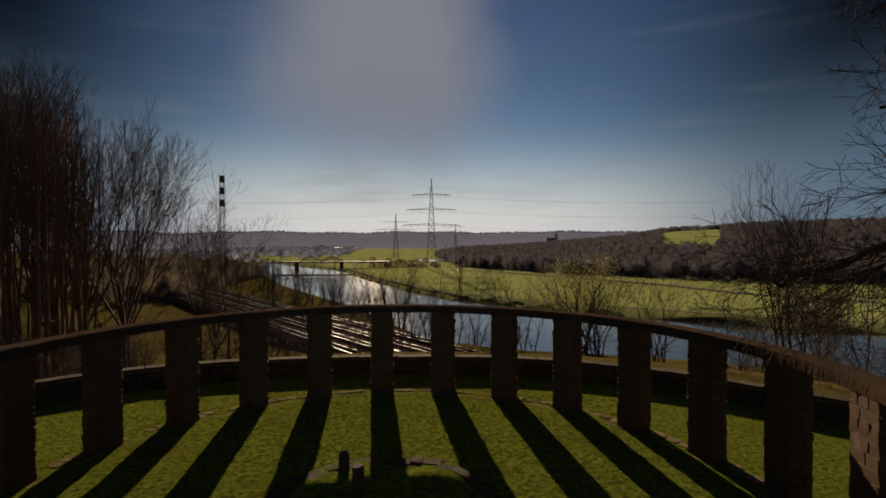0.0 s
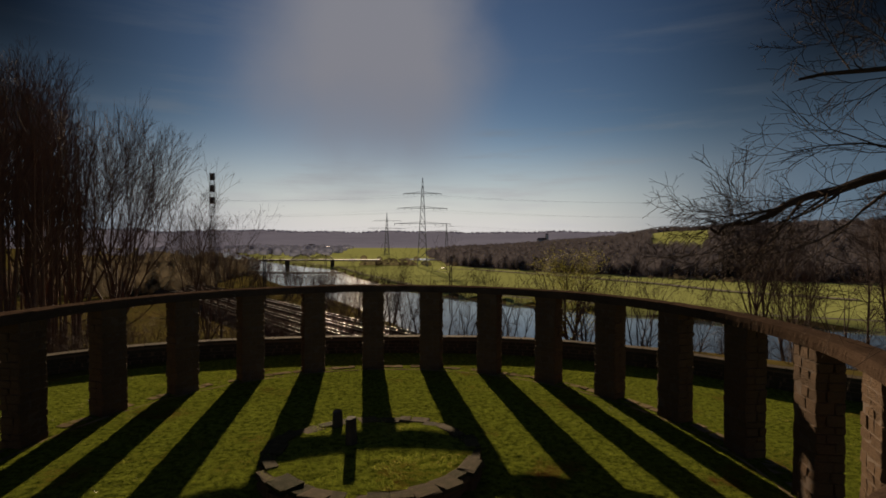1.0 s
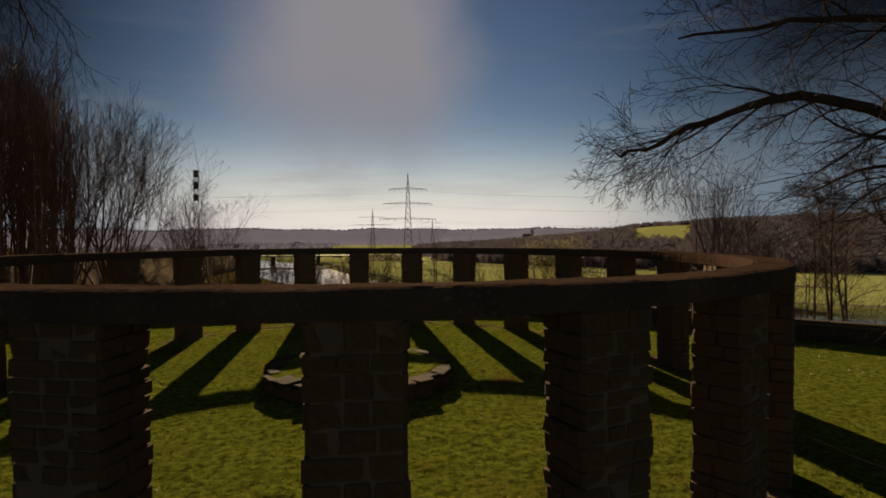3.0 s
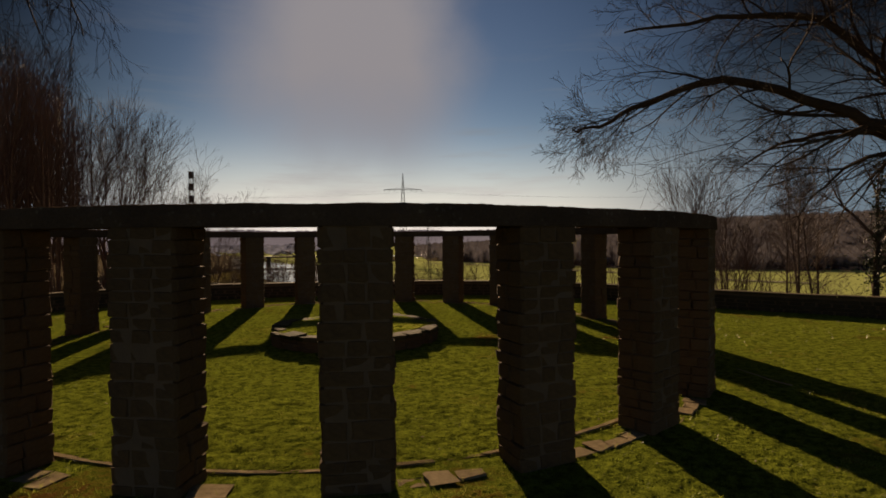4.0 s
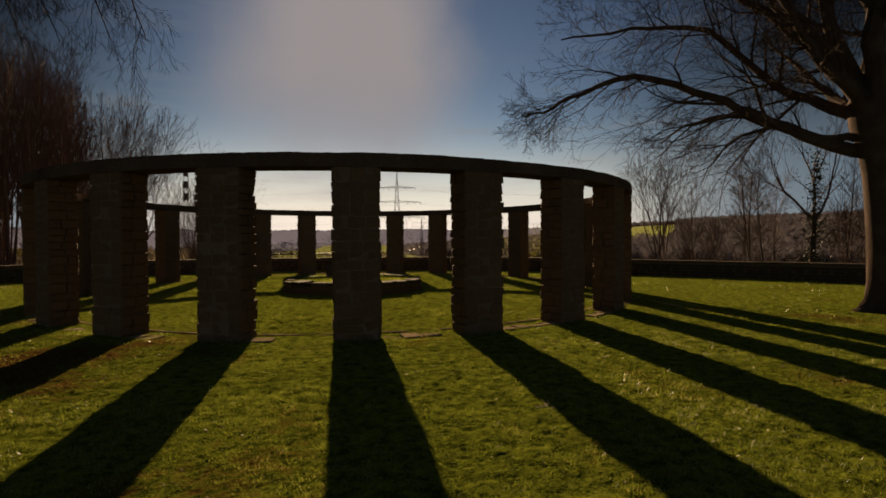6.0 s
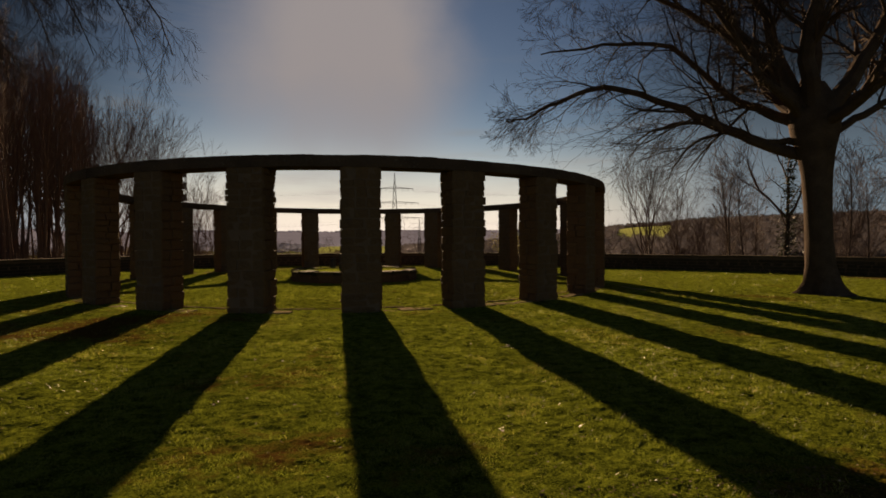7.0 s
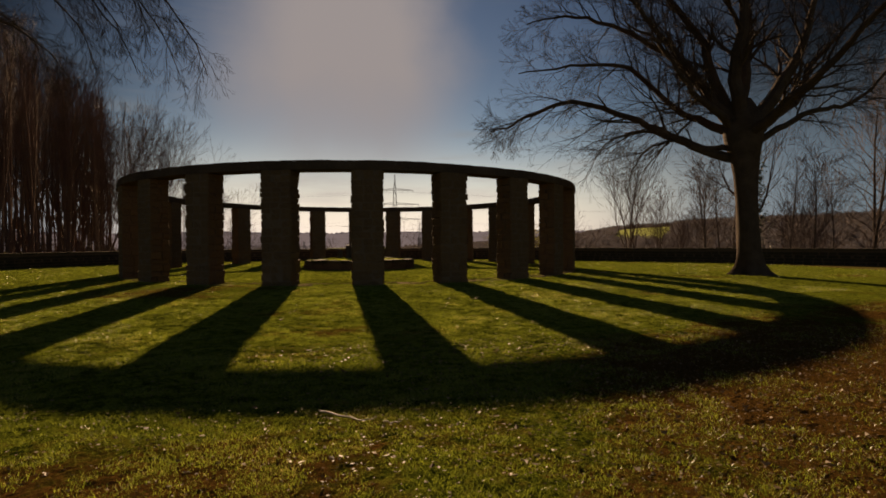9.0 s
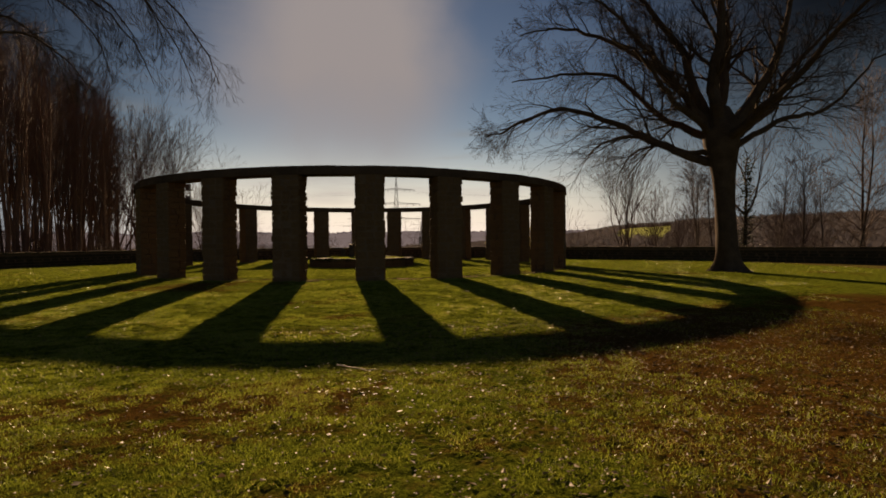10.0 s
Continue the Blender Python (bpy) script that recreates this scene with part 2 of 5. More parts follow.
def lawn_material():
    m = bpy.data.materials.new("lawn_grass")
    m.use_nodes = True
    t = m.node_tree
    b = t.nodes["Principled BSDF"]
    b.inputs["Roughness"].default_value = 0.9
    b.inputs["Specular IOR Level"].default_value = 0.0
    co = t.nodes.new("ShaderNodeTexCoord")
    big = node(t, "ShaderNodeTexNoise", Scale=0.35, Detail=5.0, Roughness=0.6)
    fine = node(t, "ShaderNodeTexNoise", Scale=46.0, Detail=6.0, Roughness=0.85)
    for n in (big, fine):
        t.links.new(co.outputs["Object"], n.inputs["Vector"])
    r1 = t.nodes.new("ShaderNodeValToRGB")
    r1.color_ramp.elements[0].position, r1.color_ramp.elements[1].position = 0.43, 0.59
    r1.color_ramp.elements[0].color, r1.color_ramp.elements[1].color = (0.022, 0.033, 0.006, 1), (0.225, 0.265, 0.034, 1)
    tufts = node(t, "ShaderNodeTexNoise", Scale=6.0, Detail=5.0, Roughness=0.7)
    t.links.new(co.outputs["Object"], tufts.inputs["Vector"])
    both = t.nodes.new("ShaderNodeMath")
    both.operation = "MULTIPLY_ADD"
    both.inputs[1].default_value = 0.4
    half = t.nodes.new("ShaderNodeMath")
    half.operation = "MULTIPLY"
    half.inputs[1].default_value = 0.6
    t.links.new(fine.outputs["Fac"], half.inputs[0])
    t.links.new(tufts.outputs["Fac"], both.inputs[0])
    t.links.new(half.outputs[0], both.inputs[2])
    t.links.new(both.outputs[0], r1.inputs["Fac"])
    r2 = t.nodes.new("ShaderNodeValToRGB")
    r2.color_ramp.elements[0].position, r2.color_ramp.elements[1].position = 0.60, 0.74
    r2.color_ramp.elements[0].color, r2.color_ramp.elements[1].color = (0, 0, 0, 1), (1, 1, 1, 1)
    # fallen leaves lie thickest under the old tree and where the old path crossed the lawn
    away = t.nodes.new("ShaderNodeVectorMath")
    away.operation = "DISTANCE"
    away.inputs[1].default_value = (7.5, -24.5, 0)
    t.links.new(co.outputs["Object"], away.inputs[0])
    near = t.nodes.new("ShaderNodeMapRange")
    near.inputs["From Min"].default_value, near.inputs["From Max"].default_value = 7.5, 3.0
    near.inputs["To Max"].default_value = 0.38
    t.links.new(away.outputs["Value"], near.inputs["Value"])
    path = t.nodes.new("ShaderNodeVectorMath")
    path.operation = "DISTANCE"
    path.inputs[1].default_value = (-4.6, -11.8, 0)
    t.links.new(co.outputs["Object"], path.inputs[0])
    pnear = t.nodes.new("ShaderNodeMapRange")
    pnear.inputs["From Min"].default_value, pnear.inputs["From Max"].default_value = 3.2, 0.8
    pnear.inputs["To Max"].default_value = 0.25
    t.links.new(path.outputs["Value"], pnear.inputs["Value"])
    s1 = t.nodes.new("ShaderNodeMath")
    t.links.new(near.outputs[0], s1.inputs[0])
    t.links.new(pnear.outputs[0], s1.inputs[1])
    # the shaded end of the lawn is mossy, with more litter worked into the turf
    xyz = t.nodes.new("ShaderNodeSeparateXYZ")
    t.links.new(co.outputs["Object"], xyz.inputs[0])
    end = t.nodes.new("ShaderNodeMapRange")
    end.inputs["From Min"].default_value, end.inputs["From Max"].default_value = -18.5, -23.5
    end.inputs["To Max"].default_value = 0.13
    t.links.new(xyz.outputs["Y"], end.inputs["Value"])
    bits = t.nodes.new("ShaderNodeMath")
    bits.operation = "MULTIPLY_ADD"
    bits.inputs[1].default_value = 0.55
    t.links.new(tufts.outputs["Fac"], bits.inputs[0])
    t.links.new(end.outputs[0], bits.inputs[2])
    s0 = t.nodes.new("ShaderNodeMath")
    s0.inputs[1].default_value = -0.265
    t.links.new(bits.outputs[0], s0.inputs[0])
    s3 = t.nodes.new("ShaderNodeMath")
    t.links.new(s1.outputs[0], s3.inputs[0])
    t.links.new(s0.outputs[0], s3.inputs[1])
    s2 = t.nodes.new("ShaderNodeMath")
    t.links.new(s3.outputs[0], s2.inputs[0])
    t.links.new(big.outputs["Fac"], s2.inputs[1])
    t.links.new(s2.outputs[0], r2.inputs["Fac"])
    mix = t.nodes.new("ShaderNodeMix")
    mix.data_type = "RGBA"
    r3 = t.nodes.new("ShaderNodeValToRGB")
    r3.color_ramp.elements[0].position, r3.color_ramp.elements[1].position = 0.35, 0.68
    r3.color_ramp.elements[0].color, r3.color_ramp.elements[1].color = (0.034, 0.023, 0.006, 1), (0.18, 0.09, 0.028, 1)
    t.links.new(fine.outputs["Fac"], r3.inputs["Fac"])
    t.links.new(r3.outputs["Color"], mix.inputs["B"])
    t.links.new(r2.outputs["Color"], mix.inputs["Factor"])
    t.links.new(r1.outputs["Color"], mix.inputs["A"])
    t.links.new(mix.outputs["Result"], b.inputs["Base Color"])
    bp = node(t, "ShaderNodeBump", Strength=1.0, Distance=0.05)
    t.links.new(fine.outputs["Fac"], bp.inputs["Height"])
    t.links.new(bp.outputs[0], b.inputs["Normal"])
    return m


def water_material():
    m = bpy.data.materials.new("river_water")
    m.use_nodes = True
    t = m.node_tree
    b = t.nodes["Principled BSDF"]
    b.inputs["Base Color"].default_value = (0.06, 0.07, 0.075, 1)
    b.inputs["IOR"].default_value = 1.85
    b.inputs["Roughness"].default_value = 0.085
    co = t.nodes.new("ShaderNodeTexCoord")
    n = node(t, "ShaderNodeTexNoise", Scale=0.6, Detail=3.0)
    t.links.new(co.outputs["Object"], n.inputs["Vector"])
    bp = node(t, "ShaderNodeBump", Strength=0.015, Distance=0.05)
    t.links.new(n.outputs["Fac"], bp.inputs["Height"])
    t.links.new(bp.outputs[0], b.inputs["Normal"])
    return m


LAWN, WATER = lawn_material(), water_material()


# ---------------------------------------------------------------- mesh helpers
def mesh_object(name, verts, faces, mat, parent=None, label="", smooth=False):
    me = bpy.data.meshes.new(name)
    me.from_pydata(verts, [], faces)
    me.materials.append(mat)
    if smooth:
        me.shade_smooth()
    me.update()
    ob = new(name, me)
    if parent:
        ob.parent = parent
    if label:
        ob["label"] = label
    return ob


def shared(name, me, parent, m):
    ob = new(name, me)
    ob.parent = parent
    ob.matrix_local = m
    return ob


def part(name, bm, mat, parent=None, label=""):
    me = bpy.data.meshes.new(name)
    bm.to_mesh(me)
    bm.free()
    me.materials.append(mat)
    ob = new(name, me)
    if parent:
        ob.parent = parent
    if label:
        ob["label"] = label
    return ob


def empty(name, label, category, group="", loc=(0, 0, 0)):
    ob = new(name)
    ob.location = loc
    return tagged(ob, label, category, group)


def box_into(V, F, c, sx, sy, sz, rz=0.0):
    """Adds a box centred at c to the lists V, F."""
    n = len(V)
    cs, sn = math.cos(rz), math.sin(rz)
    for dz in (-sz / 2, sz / 2):
        for dx, dy in ((-sx / 2, -sy / 2), (sx / 2, -sy / 2), (sx / 2, sy / 2), (-sx / 2, sy / 2)):
            V.append((c[0] + dx * cs - dy * sn, c[1] + dx * sn + dy * cs, c[2] + dz))
    F += [(n + 3, n + 2, n + 1, n), (n + 4, n + 5, n + 6, n + 7)]
    F += [(n + i, n + (i + 1) % 4, n + 4 + (i + 1) % 4, n + 4 + i) for i in range(4)]


def bar_into(V, F, a, b, r, sides=4):
    """Adds a straight bar from a to b."""
    a, b = Vector(a), Vector(b)
    d = (b - a).normalized()
    u = d.orthogonal().normalized()
    w = d.cross(u)
    n = len(V)
    for p in (a, b):
        for i in range(sides):
            q = 2 * math.pi * i / sides
            V.append(tuple(p + (u * math.cos(q) + w * math.sin(q)) * r))
    F += [(n + i, n + (i + 1) % sides, n + sides + (i + 1) % sides, n + sides + i) for i in range(sides)]


def rough_block(name, seed, mat, irregular=0.12, edge=0.03):
    """A unit stone block with chipped corners and a bulging face, 1 x 1 x 1 about its centre."""
    rng = random.Random(seed)
    bm = bmesh.new()
    bmesh.ops.create_cube(bm, size=1.0)
    bmesh.ops.bevel(bm, geom=bm.edges[:], offset=edge, segments=1, affect="EDGES")
    for v in bm.verts:
        v.co += Vector([rng.uniform(-irregular, irregular) * 0.5 for _ in range(3)])
    me = bpy.data.meshes.new(name)
    bm.to_mesh(me)
    bm.free()
    me.materials.append(mat)
    return me


# ---------------------------------------------------------------- ground
S = 1.15
ELL = 1.12                                   # the ring is a little longer than wide
R_OUT, R_IN = 8.449 * S, 7.969 * S
HB, HT = 2.815 * S, 3.055 * S
RIVER_Z = -12.0
FAR_BANK = [(-160, 700), (-88, 463), (-23.3, 330), (-6, 245), (9.6, 190), (22, 159), (42.5, 130), (57.5, 115), (80, 94), (150, 50), (400, -60)]
NEAR_BANK = [(-230, 690), (-140, 470), (-62, 300), (-40, 220), (-20, 170), (-4, 132), (4, 104), (10, 84), (24, 70), (60, 52), (120, 15), (380, -110)]


def side_of(line, x, y):
    """Signed distance from a polyline, positive on its left."""
    best, sg = 1e9, 1
    for (ax, ay), (bx, by) in zip(line, line[1:]):
        dx, dy = bx - ax, by - ay
        u = max(0, min(1, ((x - ax) * dx + (y - ay) * dy) / (dx * dx + dy * dy)))
        d = math.hypot(x - ax - u * dx, y - ay - u * dy)
        if d < best:
            best, sg = d, 1 if dx * (y - ay) - dy * (x - ax) > 0 else -1
    return best * sg


def smooth(a, b, v):
    u = max(0.0, min(1.0, (v - a) / (b - a)))
    return u * u * (3 - 2 * u)


def wood_front(x, y):
    """How far a place lies behind the edge of the woods on the far side of the valley."""
    line = [(1200, -300), (173, 190), (149, 207), (113, 239), (92, 258), (74, 302), (53, 338), (60, 600), (200, 1300)]
    return -side_of(line, x, y)


def ground_z(x, y):
    r = math.hypot(x, y + 6)
    if r < 20.6:
        return 0.0
    if y < -8 - 0.3 * abs(x):
        return 0.0
    back = smooth(-30, 10, y)
    z = -9.0 * smooth(21, 62, r) * back - 1.5 * smooth(60, 90, r) * back
    z += 3.0 * smooth(-14, -40, x) * smooth(120, 30, r) * back
    if r > 40:
        a, b = side_of(FAR_BANK, x, y), side_of(NEAR_BANK, x, y)
        if -60 < b and a < 60:
            inside = min(b, -a)
            z -= 3.5 * smooth(-4, 5, inside)
    w = wood_front(x, y)
    if w > 0 and x > 0:
        hill = (17 + 7 * smooth(60, 220, x)) * smooth(0, 400, w) + 3 * math.sin(x * 0.011 + 1) * smooth(100, 400, w)
        hill += 9 * smooth(0.42, 0.58, x / max(y, 1)) * smooth(430, 800, math.hypot(x, y))
        z += hill * smooth(1900, 1250, math.hypot(x, y))
    d = math.hypot(x, y)
    z += 58 * smooth(1300, 2700, d) * (1 + 0.05 * math.sin(math.atan2(x, y) * 23) + 0.04 * math.sin(math.atan2(x, y) * 61))
    return z


def cover(x, y):
    r = math.hypot(x, y + 6)
    if r < 20.2 or y < -6 - 0.3 * abs(x):
        return 0
    d = math.hypot(x, y)
    if math.hypot((x + 14.5) / 6.5, (y - 27) / 6.0) < 1 + 0.2 * math.sin(x * 1.3) * math.sin(y * 1.1):
        return 2
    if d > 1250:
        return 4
    if side_of(FAR_BANK, x, y) > 0 and d < 1300:
        if wood_front(x, y) > 0 and x > 0:
            hill = (x / max(y, 1))
            return 2 if (0.54 < hill < 0.67 and 430 < d < 960) else 3
        return 2
    return 1


radii = [0, 4, 8, 12, 15, 18, 20, 20.6, 21.5, 23]
while radii[-1] < 4700:
    radii.append(radii[-1] * 1.045 + 0.3)
NA = 420
V, F, MI = [(0.0, -6.0, 0.0)], [], []
for r in radii[1:]:
    for i in range(NA):
        q = 2 * math.pi * i / NA
        x, y = r * math.cos(q), -6 + r * math.sin(q)
        V.append((x, y, ground_z(x, y)))
for k in range(len(radii) - 1):
    for i in range(NA):
        j = (i + 1) % NA
        if k == 0:
            f = (0, 1 + i, 1 + j)
        else:
            a = 1 + (k - 1) * NA
            f = (a + i, a + NA + i, a + NA + j, a + j)
        F.append(f)
        cx, cy = sum(V[v][0] for v in f) / len(f), sum(V[v][1] for v in f) / len(f)
        MI.append(cover(cx, cy))
ground = mesh_object("ground", V, F, LAWN, smooth=True)
for m in (SOIL, MEADOW, WOODFLOOR, HAZE_RIDGE):
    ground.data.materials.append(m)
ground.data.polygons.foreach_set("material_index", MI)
tagged(ground, "mown lawn terrace above a river valley with meadows and wooded hills", "ground", kind="structure")

# river: one level sheet that the carved bed lets through
river = mesh_object("water", [(-400, 40, RIVER_Z), (500, -160, RIVER_Z), (500, 200, RIVER_Z), (0, 900, RIVER_Z), (-400, 900, RIVER_Z)], [(0, 1, 2, 3, 4)], WATER)
tagged(river, "calm river reflecting the low sun and pale sky", "river", kind="structure")


# ---------------------------------------------------------------- stone ring
def on_ring(r, a):
    return Vector((r * math.cos(a), ELL * r * math.sin(a), 0))


N_PILLARS = 24
PHASE = radians(-0.33)
ring = empty("stone_colonnade", "circular colonnade of rough sandstone pillars carrying a flat ring beam", "monument")
BLOCKS = [rough_block("stone", 100 + i, STONE, 0.11, 0.085) for i in range(10)]
rng = random.Random(5)
STONE_JOBS = []
for k in range(N_PILLARS):
    a = -math.pi / 2 + PHASE + k * 2 * math.pi / N_PILLARS
    mid = (on_ring(R_OUT, a) + on_ring(R_IN, a)) / 2
    tx = (on_ring(R_OUT, a + 0.01) - on_ring(R_OUT, a - 0.01)).normalized()
    rot = math.atan2(tx.y, tx.x)
    depth = (on_ring(R_OUT, a) - on_ring(R_IN, a)).length
    width = 0.755 * S
    bm = bmesh.new()
    bmesh.ops.create_cube(bm, size=1.0)
    for v in bm.verts:
        v.co = Vector((v.co.x * (width - 0.09), v.co.y * (depth - 0.006), v.co.z * (HB + 0.1) + HB / 2 - 0.05))
    pillar = part("pillar", bm, MORTAR, ring)
    pillar.matrix_local = Matrix.Translation(mid) @ Matrix.Rotation(rot, 4, "Z")
    STONE_JOBS.append((pillar, width, depth))


def rough(x, y, z, size):
    return noise.noise(Vector((x, y, z)) / size)


def beam_piece(a0, a1, ro, ri, z0, z1, n, drop):
    """A curved length of the ring beam with a worn, pitted top and broken arrises."""
    V, F, m = [], [], 12
    for i in range(n + 1):
        a = a0 + (a1 - a0) * i / n
        for j in range(m):
            if j in (0, m - 1):
                r, z = (ro, z0) if j == 0 else (ri, z0)
            elif j in (1, m - 2):
                r, z = (ro, (z0 + z1) / 2) if j == 1 else (ri, (z0 + z1) / 2)
            else:
                u = (j - 2) / (m - 5)
                r, z = ro + (ri - ro) * u, z1 - drop
            p = on_ring(r, a)
            worn = rough(p.x, p.y, z, 0.07)
            broad = rough(p.x, p.y, 3.0 + z, 0.45)
            if 2 <= j <= m - 3:
                z += 0.008 * worn + 0.014 * broad - 0.03 * max(0.0, broad - 0.35)
                if j in (2, m - 3):
                    bite = 0.012 + 0.05 * max(0.0, rough(p.x, p.y, 9.0, 0.2) - 0.34)
                    z -= bite
                    r += -0.012 * (1 if j == 2 else -1)
                    if j in (2,):
                        r -= bite * 0.5
                    else:
                        r += bite * 0.5
            else:
                r += (0.010 * worn + 0.012 * broad) * (1 if j < 3 else -1)
            p = on_ring(r, a)
            V.append((p.x, p.y, z))
    for i in range(n):
        for j in range(m):
            F.append((i * m + j, i * m + (j + 1) % m, i * m + m + (j + 1) % m, i * m + m + j))
    F.append(tuple(range(m)))
    F.append(tuple(n * m + m - 1 - j for j in range(m)))
    return V, F


rs = random.Random(41)
for k in range(N_PILLARS):
    a = -math.pi / 2 + PHASE + k * 2 * math.pi / N_PILLARS
    V, F = beam_piece(a, a + 2 * math.pi / N_PILLARS, R_OUT + 0.03 + rs.uniform(-0.008, 0.008), R_IN - 0.03, HB, HT, 44, rs.uniform(-0.006, 0.012))
    mesh_object("beam_segment", V, F, LINTEL, ring)

# ---------------------------------------------------------------- boundary wall
WALL_H, WALL_T = 0.785, 0.36
WALL_KEYS = [(27, -12), (24.5, -7.5), (21.8, -3), (19.5, 0.2), (16.9, 2.9), (14.4, 5.8), (12.2, 8.7), (9.5, 10.9), (5.4, 12.8), (-1, 13.7), (-7, 13.3), (-11.5, 11.6), (-14.4, 8.6), (-16.4, 5), (-19, -1), (-21.2, -6), (-23.5, -12)]


def wall_line(spacing):
    """Evenly spaced (x, y, heading) along the wall's smooth curve."""
    dense = []
    pts = [Vector((x, y, 0)) for x, y in WALL_KEYS]
    for i in range(len(pts) - 1):
        p0, p1, p2, p3 = pts[max(i - 1, 0)], pts[i], pts[i + 1], pts[min(i + 2, len(pts) - 1)]
        for k in range(24):
            u = k / 24
            dense.append(0.5 * ((2 * p1) + (p2 - p0) * u + (2 * p0 - 5 * p1 + 4 * p2 - p3) * u * u + (3 * p1 - p0 - 3 * p2 + p3) * u ** 3))
    res, left = [], 0.0
    for a, c in zip(dense, dense[1:]):
        d = (c - a).length
        while left < d:
            p = a.lerp(c, left / d)
            res.append((p.x, p.y, math.atan2(c.y - a.y, c.x - a.x)))
            left += spacing
        left -= d
    return res


V, F = [], []
for x, y, h in wall_line(0.5):
    nx, ny = math.sin(h), -math.cos(h)
    for s, z in ((0, -0.7), (0, WALL_H - 0.08), (WALL_T, WALL_H - 0.08), (WALL_T, -0.7)):
        V.append((x + nx * s, y + ny * s, z))
for i in range(len(V) // 4 - 1):
    for j in range(4):
        F.append((i * 4 + j, i * 4 + (j + 1) % 4, i * 4 + 4 + (j + 1) % 4, i * 4 + 4 + j))
wall = mesh_object("wall_parapet", V, F, MORTAR)
tagged(wall, "low curved rubble-stone parapet wall with flat coping slabs", "wall", kind="structure")

# ---------------------------------------------------------------- round bed in the middle
BED_R = 2.6
bed = empty("round_stone_bed", "low round bed edged with flat rubble slabs and filled with grass", "planter")
V, F = [], []
for i in range(48):
    q = 2 * math.pi * i / 48
    rr = BED_R * 0.93 + 0.05 * math.sin(5 * q) + 0.06 * math.sin(11 * q + 1)
    V.append((rr * math.cos(q), rr * math.sin(q), 0.41 + 0.025 * math.sin(7 * q + 2)))
V.append((0, 0, 0.46))
F = [(i, (i + 1) % 48, 48) for i in range(48)]
mesh_object("turf", V, F, LAWN, bed)


# ---------------------------------------------------------------- trees
def tube_into(V, F, pts, rads, sides):
    n0 = len(V)
    u = None
    for i, p in enumerate(pts):
        d = (pts[min(i + 1, len(pts) - 1)] - pts[max(i - 1, 0)])
        d = d.normalized() if d.length > 1e-6 else Vector((0, 0, 1))
        u = (u - d * u.dot(d)) if u is not None else d.orthogonal()
        u = u.normalized() if u.length > 1e-6 else d.orthogonal().normalized()
        w = d.cross(u)
        for s in range(sides):
            q = 2 * math.pi * s / sides
            V.append(tuple(p + (u * math.cos(q) + w * math.sin(q)) * rads[i]))
    for i in range(len(pts) - 1):
        a = n0 + i * sides
        for s in range(sides):
            F.append((a + s, a + (s + 1) % sides, a + sides + (s + 1) % sides, a + sides + s))


MIN_R = [0.0045]                             # finest twig of the trees being built


def fork(rng, V, F, p, d, length, rad, depth, spread, lift, ratio=0.74, wob=0.12):
    """A shoot that bends, forks and forks again into fine twigs."""
    n = 3 if depth > 2 else 2 if depth > 0 else 1
    pts, rads = [p.copy()], [rad]
    q = d.normalized()
    for i in range(n):
        q = (q + Vector((rng.gauss(0, wob), rng.gauss(0, wob), rng.gauss(0, wob) + lift))).normalized()
        pts.append(pts[-1] + q * (length / n))
        rads.append(max(rad * (1 - 0.32 * (i + 1) / n), MIN_R[0]) if depth else max(rad * (1 - 0.6 * (i + 1) / n), MIN_R[0] * 0.7))
    tube_into(V, F, pts, rads, 6 if rad > 0.09 else 5 if rad > 0.05 else 4 if rad > 0.02 else 3)
    if depth == 0:
        return
    kids = 3 if rng.random() < 0.32 else 2
    a0 = rng.uniform(0, 6.283)
    u = q.orthogonal().normalized()
    w = q.cross(u)
    for k in range(kids):
        ang = spread * rng.uniform(0.6, 1.45) * (0.6 if k == 0 else 1.0) * (1.25 if depth < 3 else 1.0)
        a = a0 + 6.283 * k / kids + rng.gauss(0, 0.4)
        nd = q * math.cos(ang) + (u * math.cos(a) + w * math.sin(a)) * math.sin(ang)
        fork(rng, V, F, pts[-1], nd, length * ratio * rng.uniform(0.75, 1.15), rads[-1] * (0.82 if k == 0 else 0.62), depth - 1, spread, lift, ratio, wob)
    if depth >= 2:
        for i in range(1, n):
            if rng.random() < 0.8:
                a, ang = rng.uniform(0, 6.283), spread * rng.uniform(1.0, 1.7)
                fwd = (pts[i + 1] - pts[i]).normalized()
                u2 = fwd.orthogonal().normalized()
                nd = fwd * math.cos(ang) + (u2 * math.cos(a) + fwd.cross(u2) * math.sin(a)) * math.sin(ang)
                fork(rng, V, F, pts[i], nd, length * 0.6 * rng.uniform(0.7, 1.2), rads[i] * 0.4, depth - 2, spread, lift, ratio, wob)


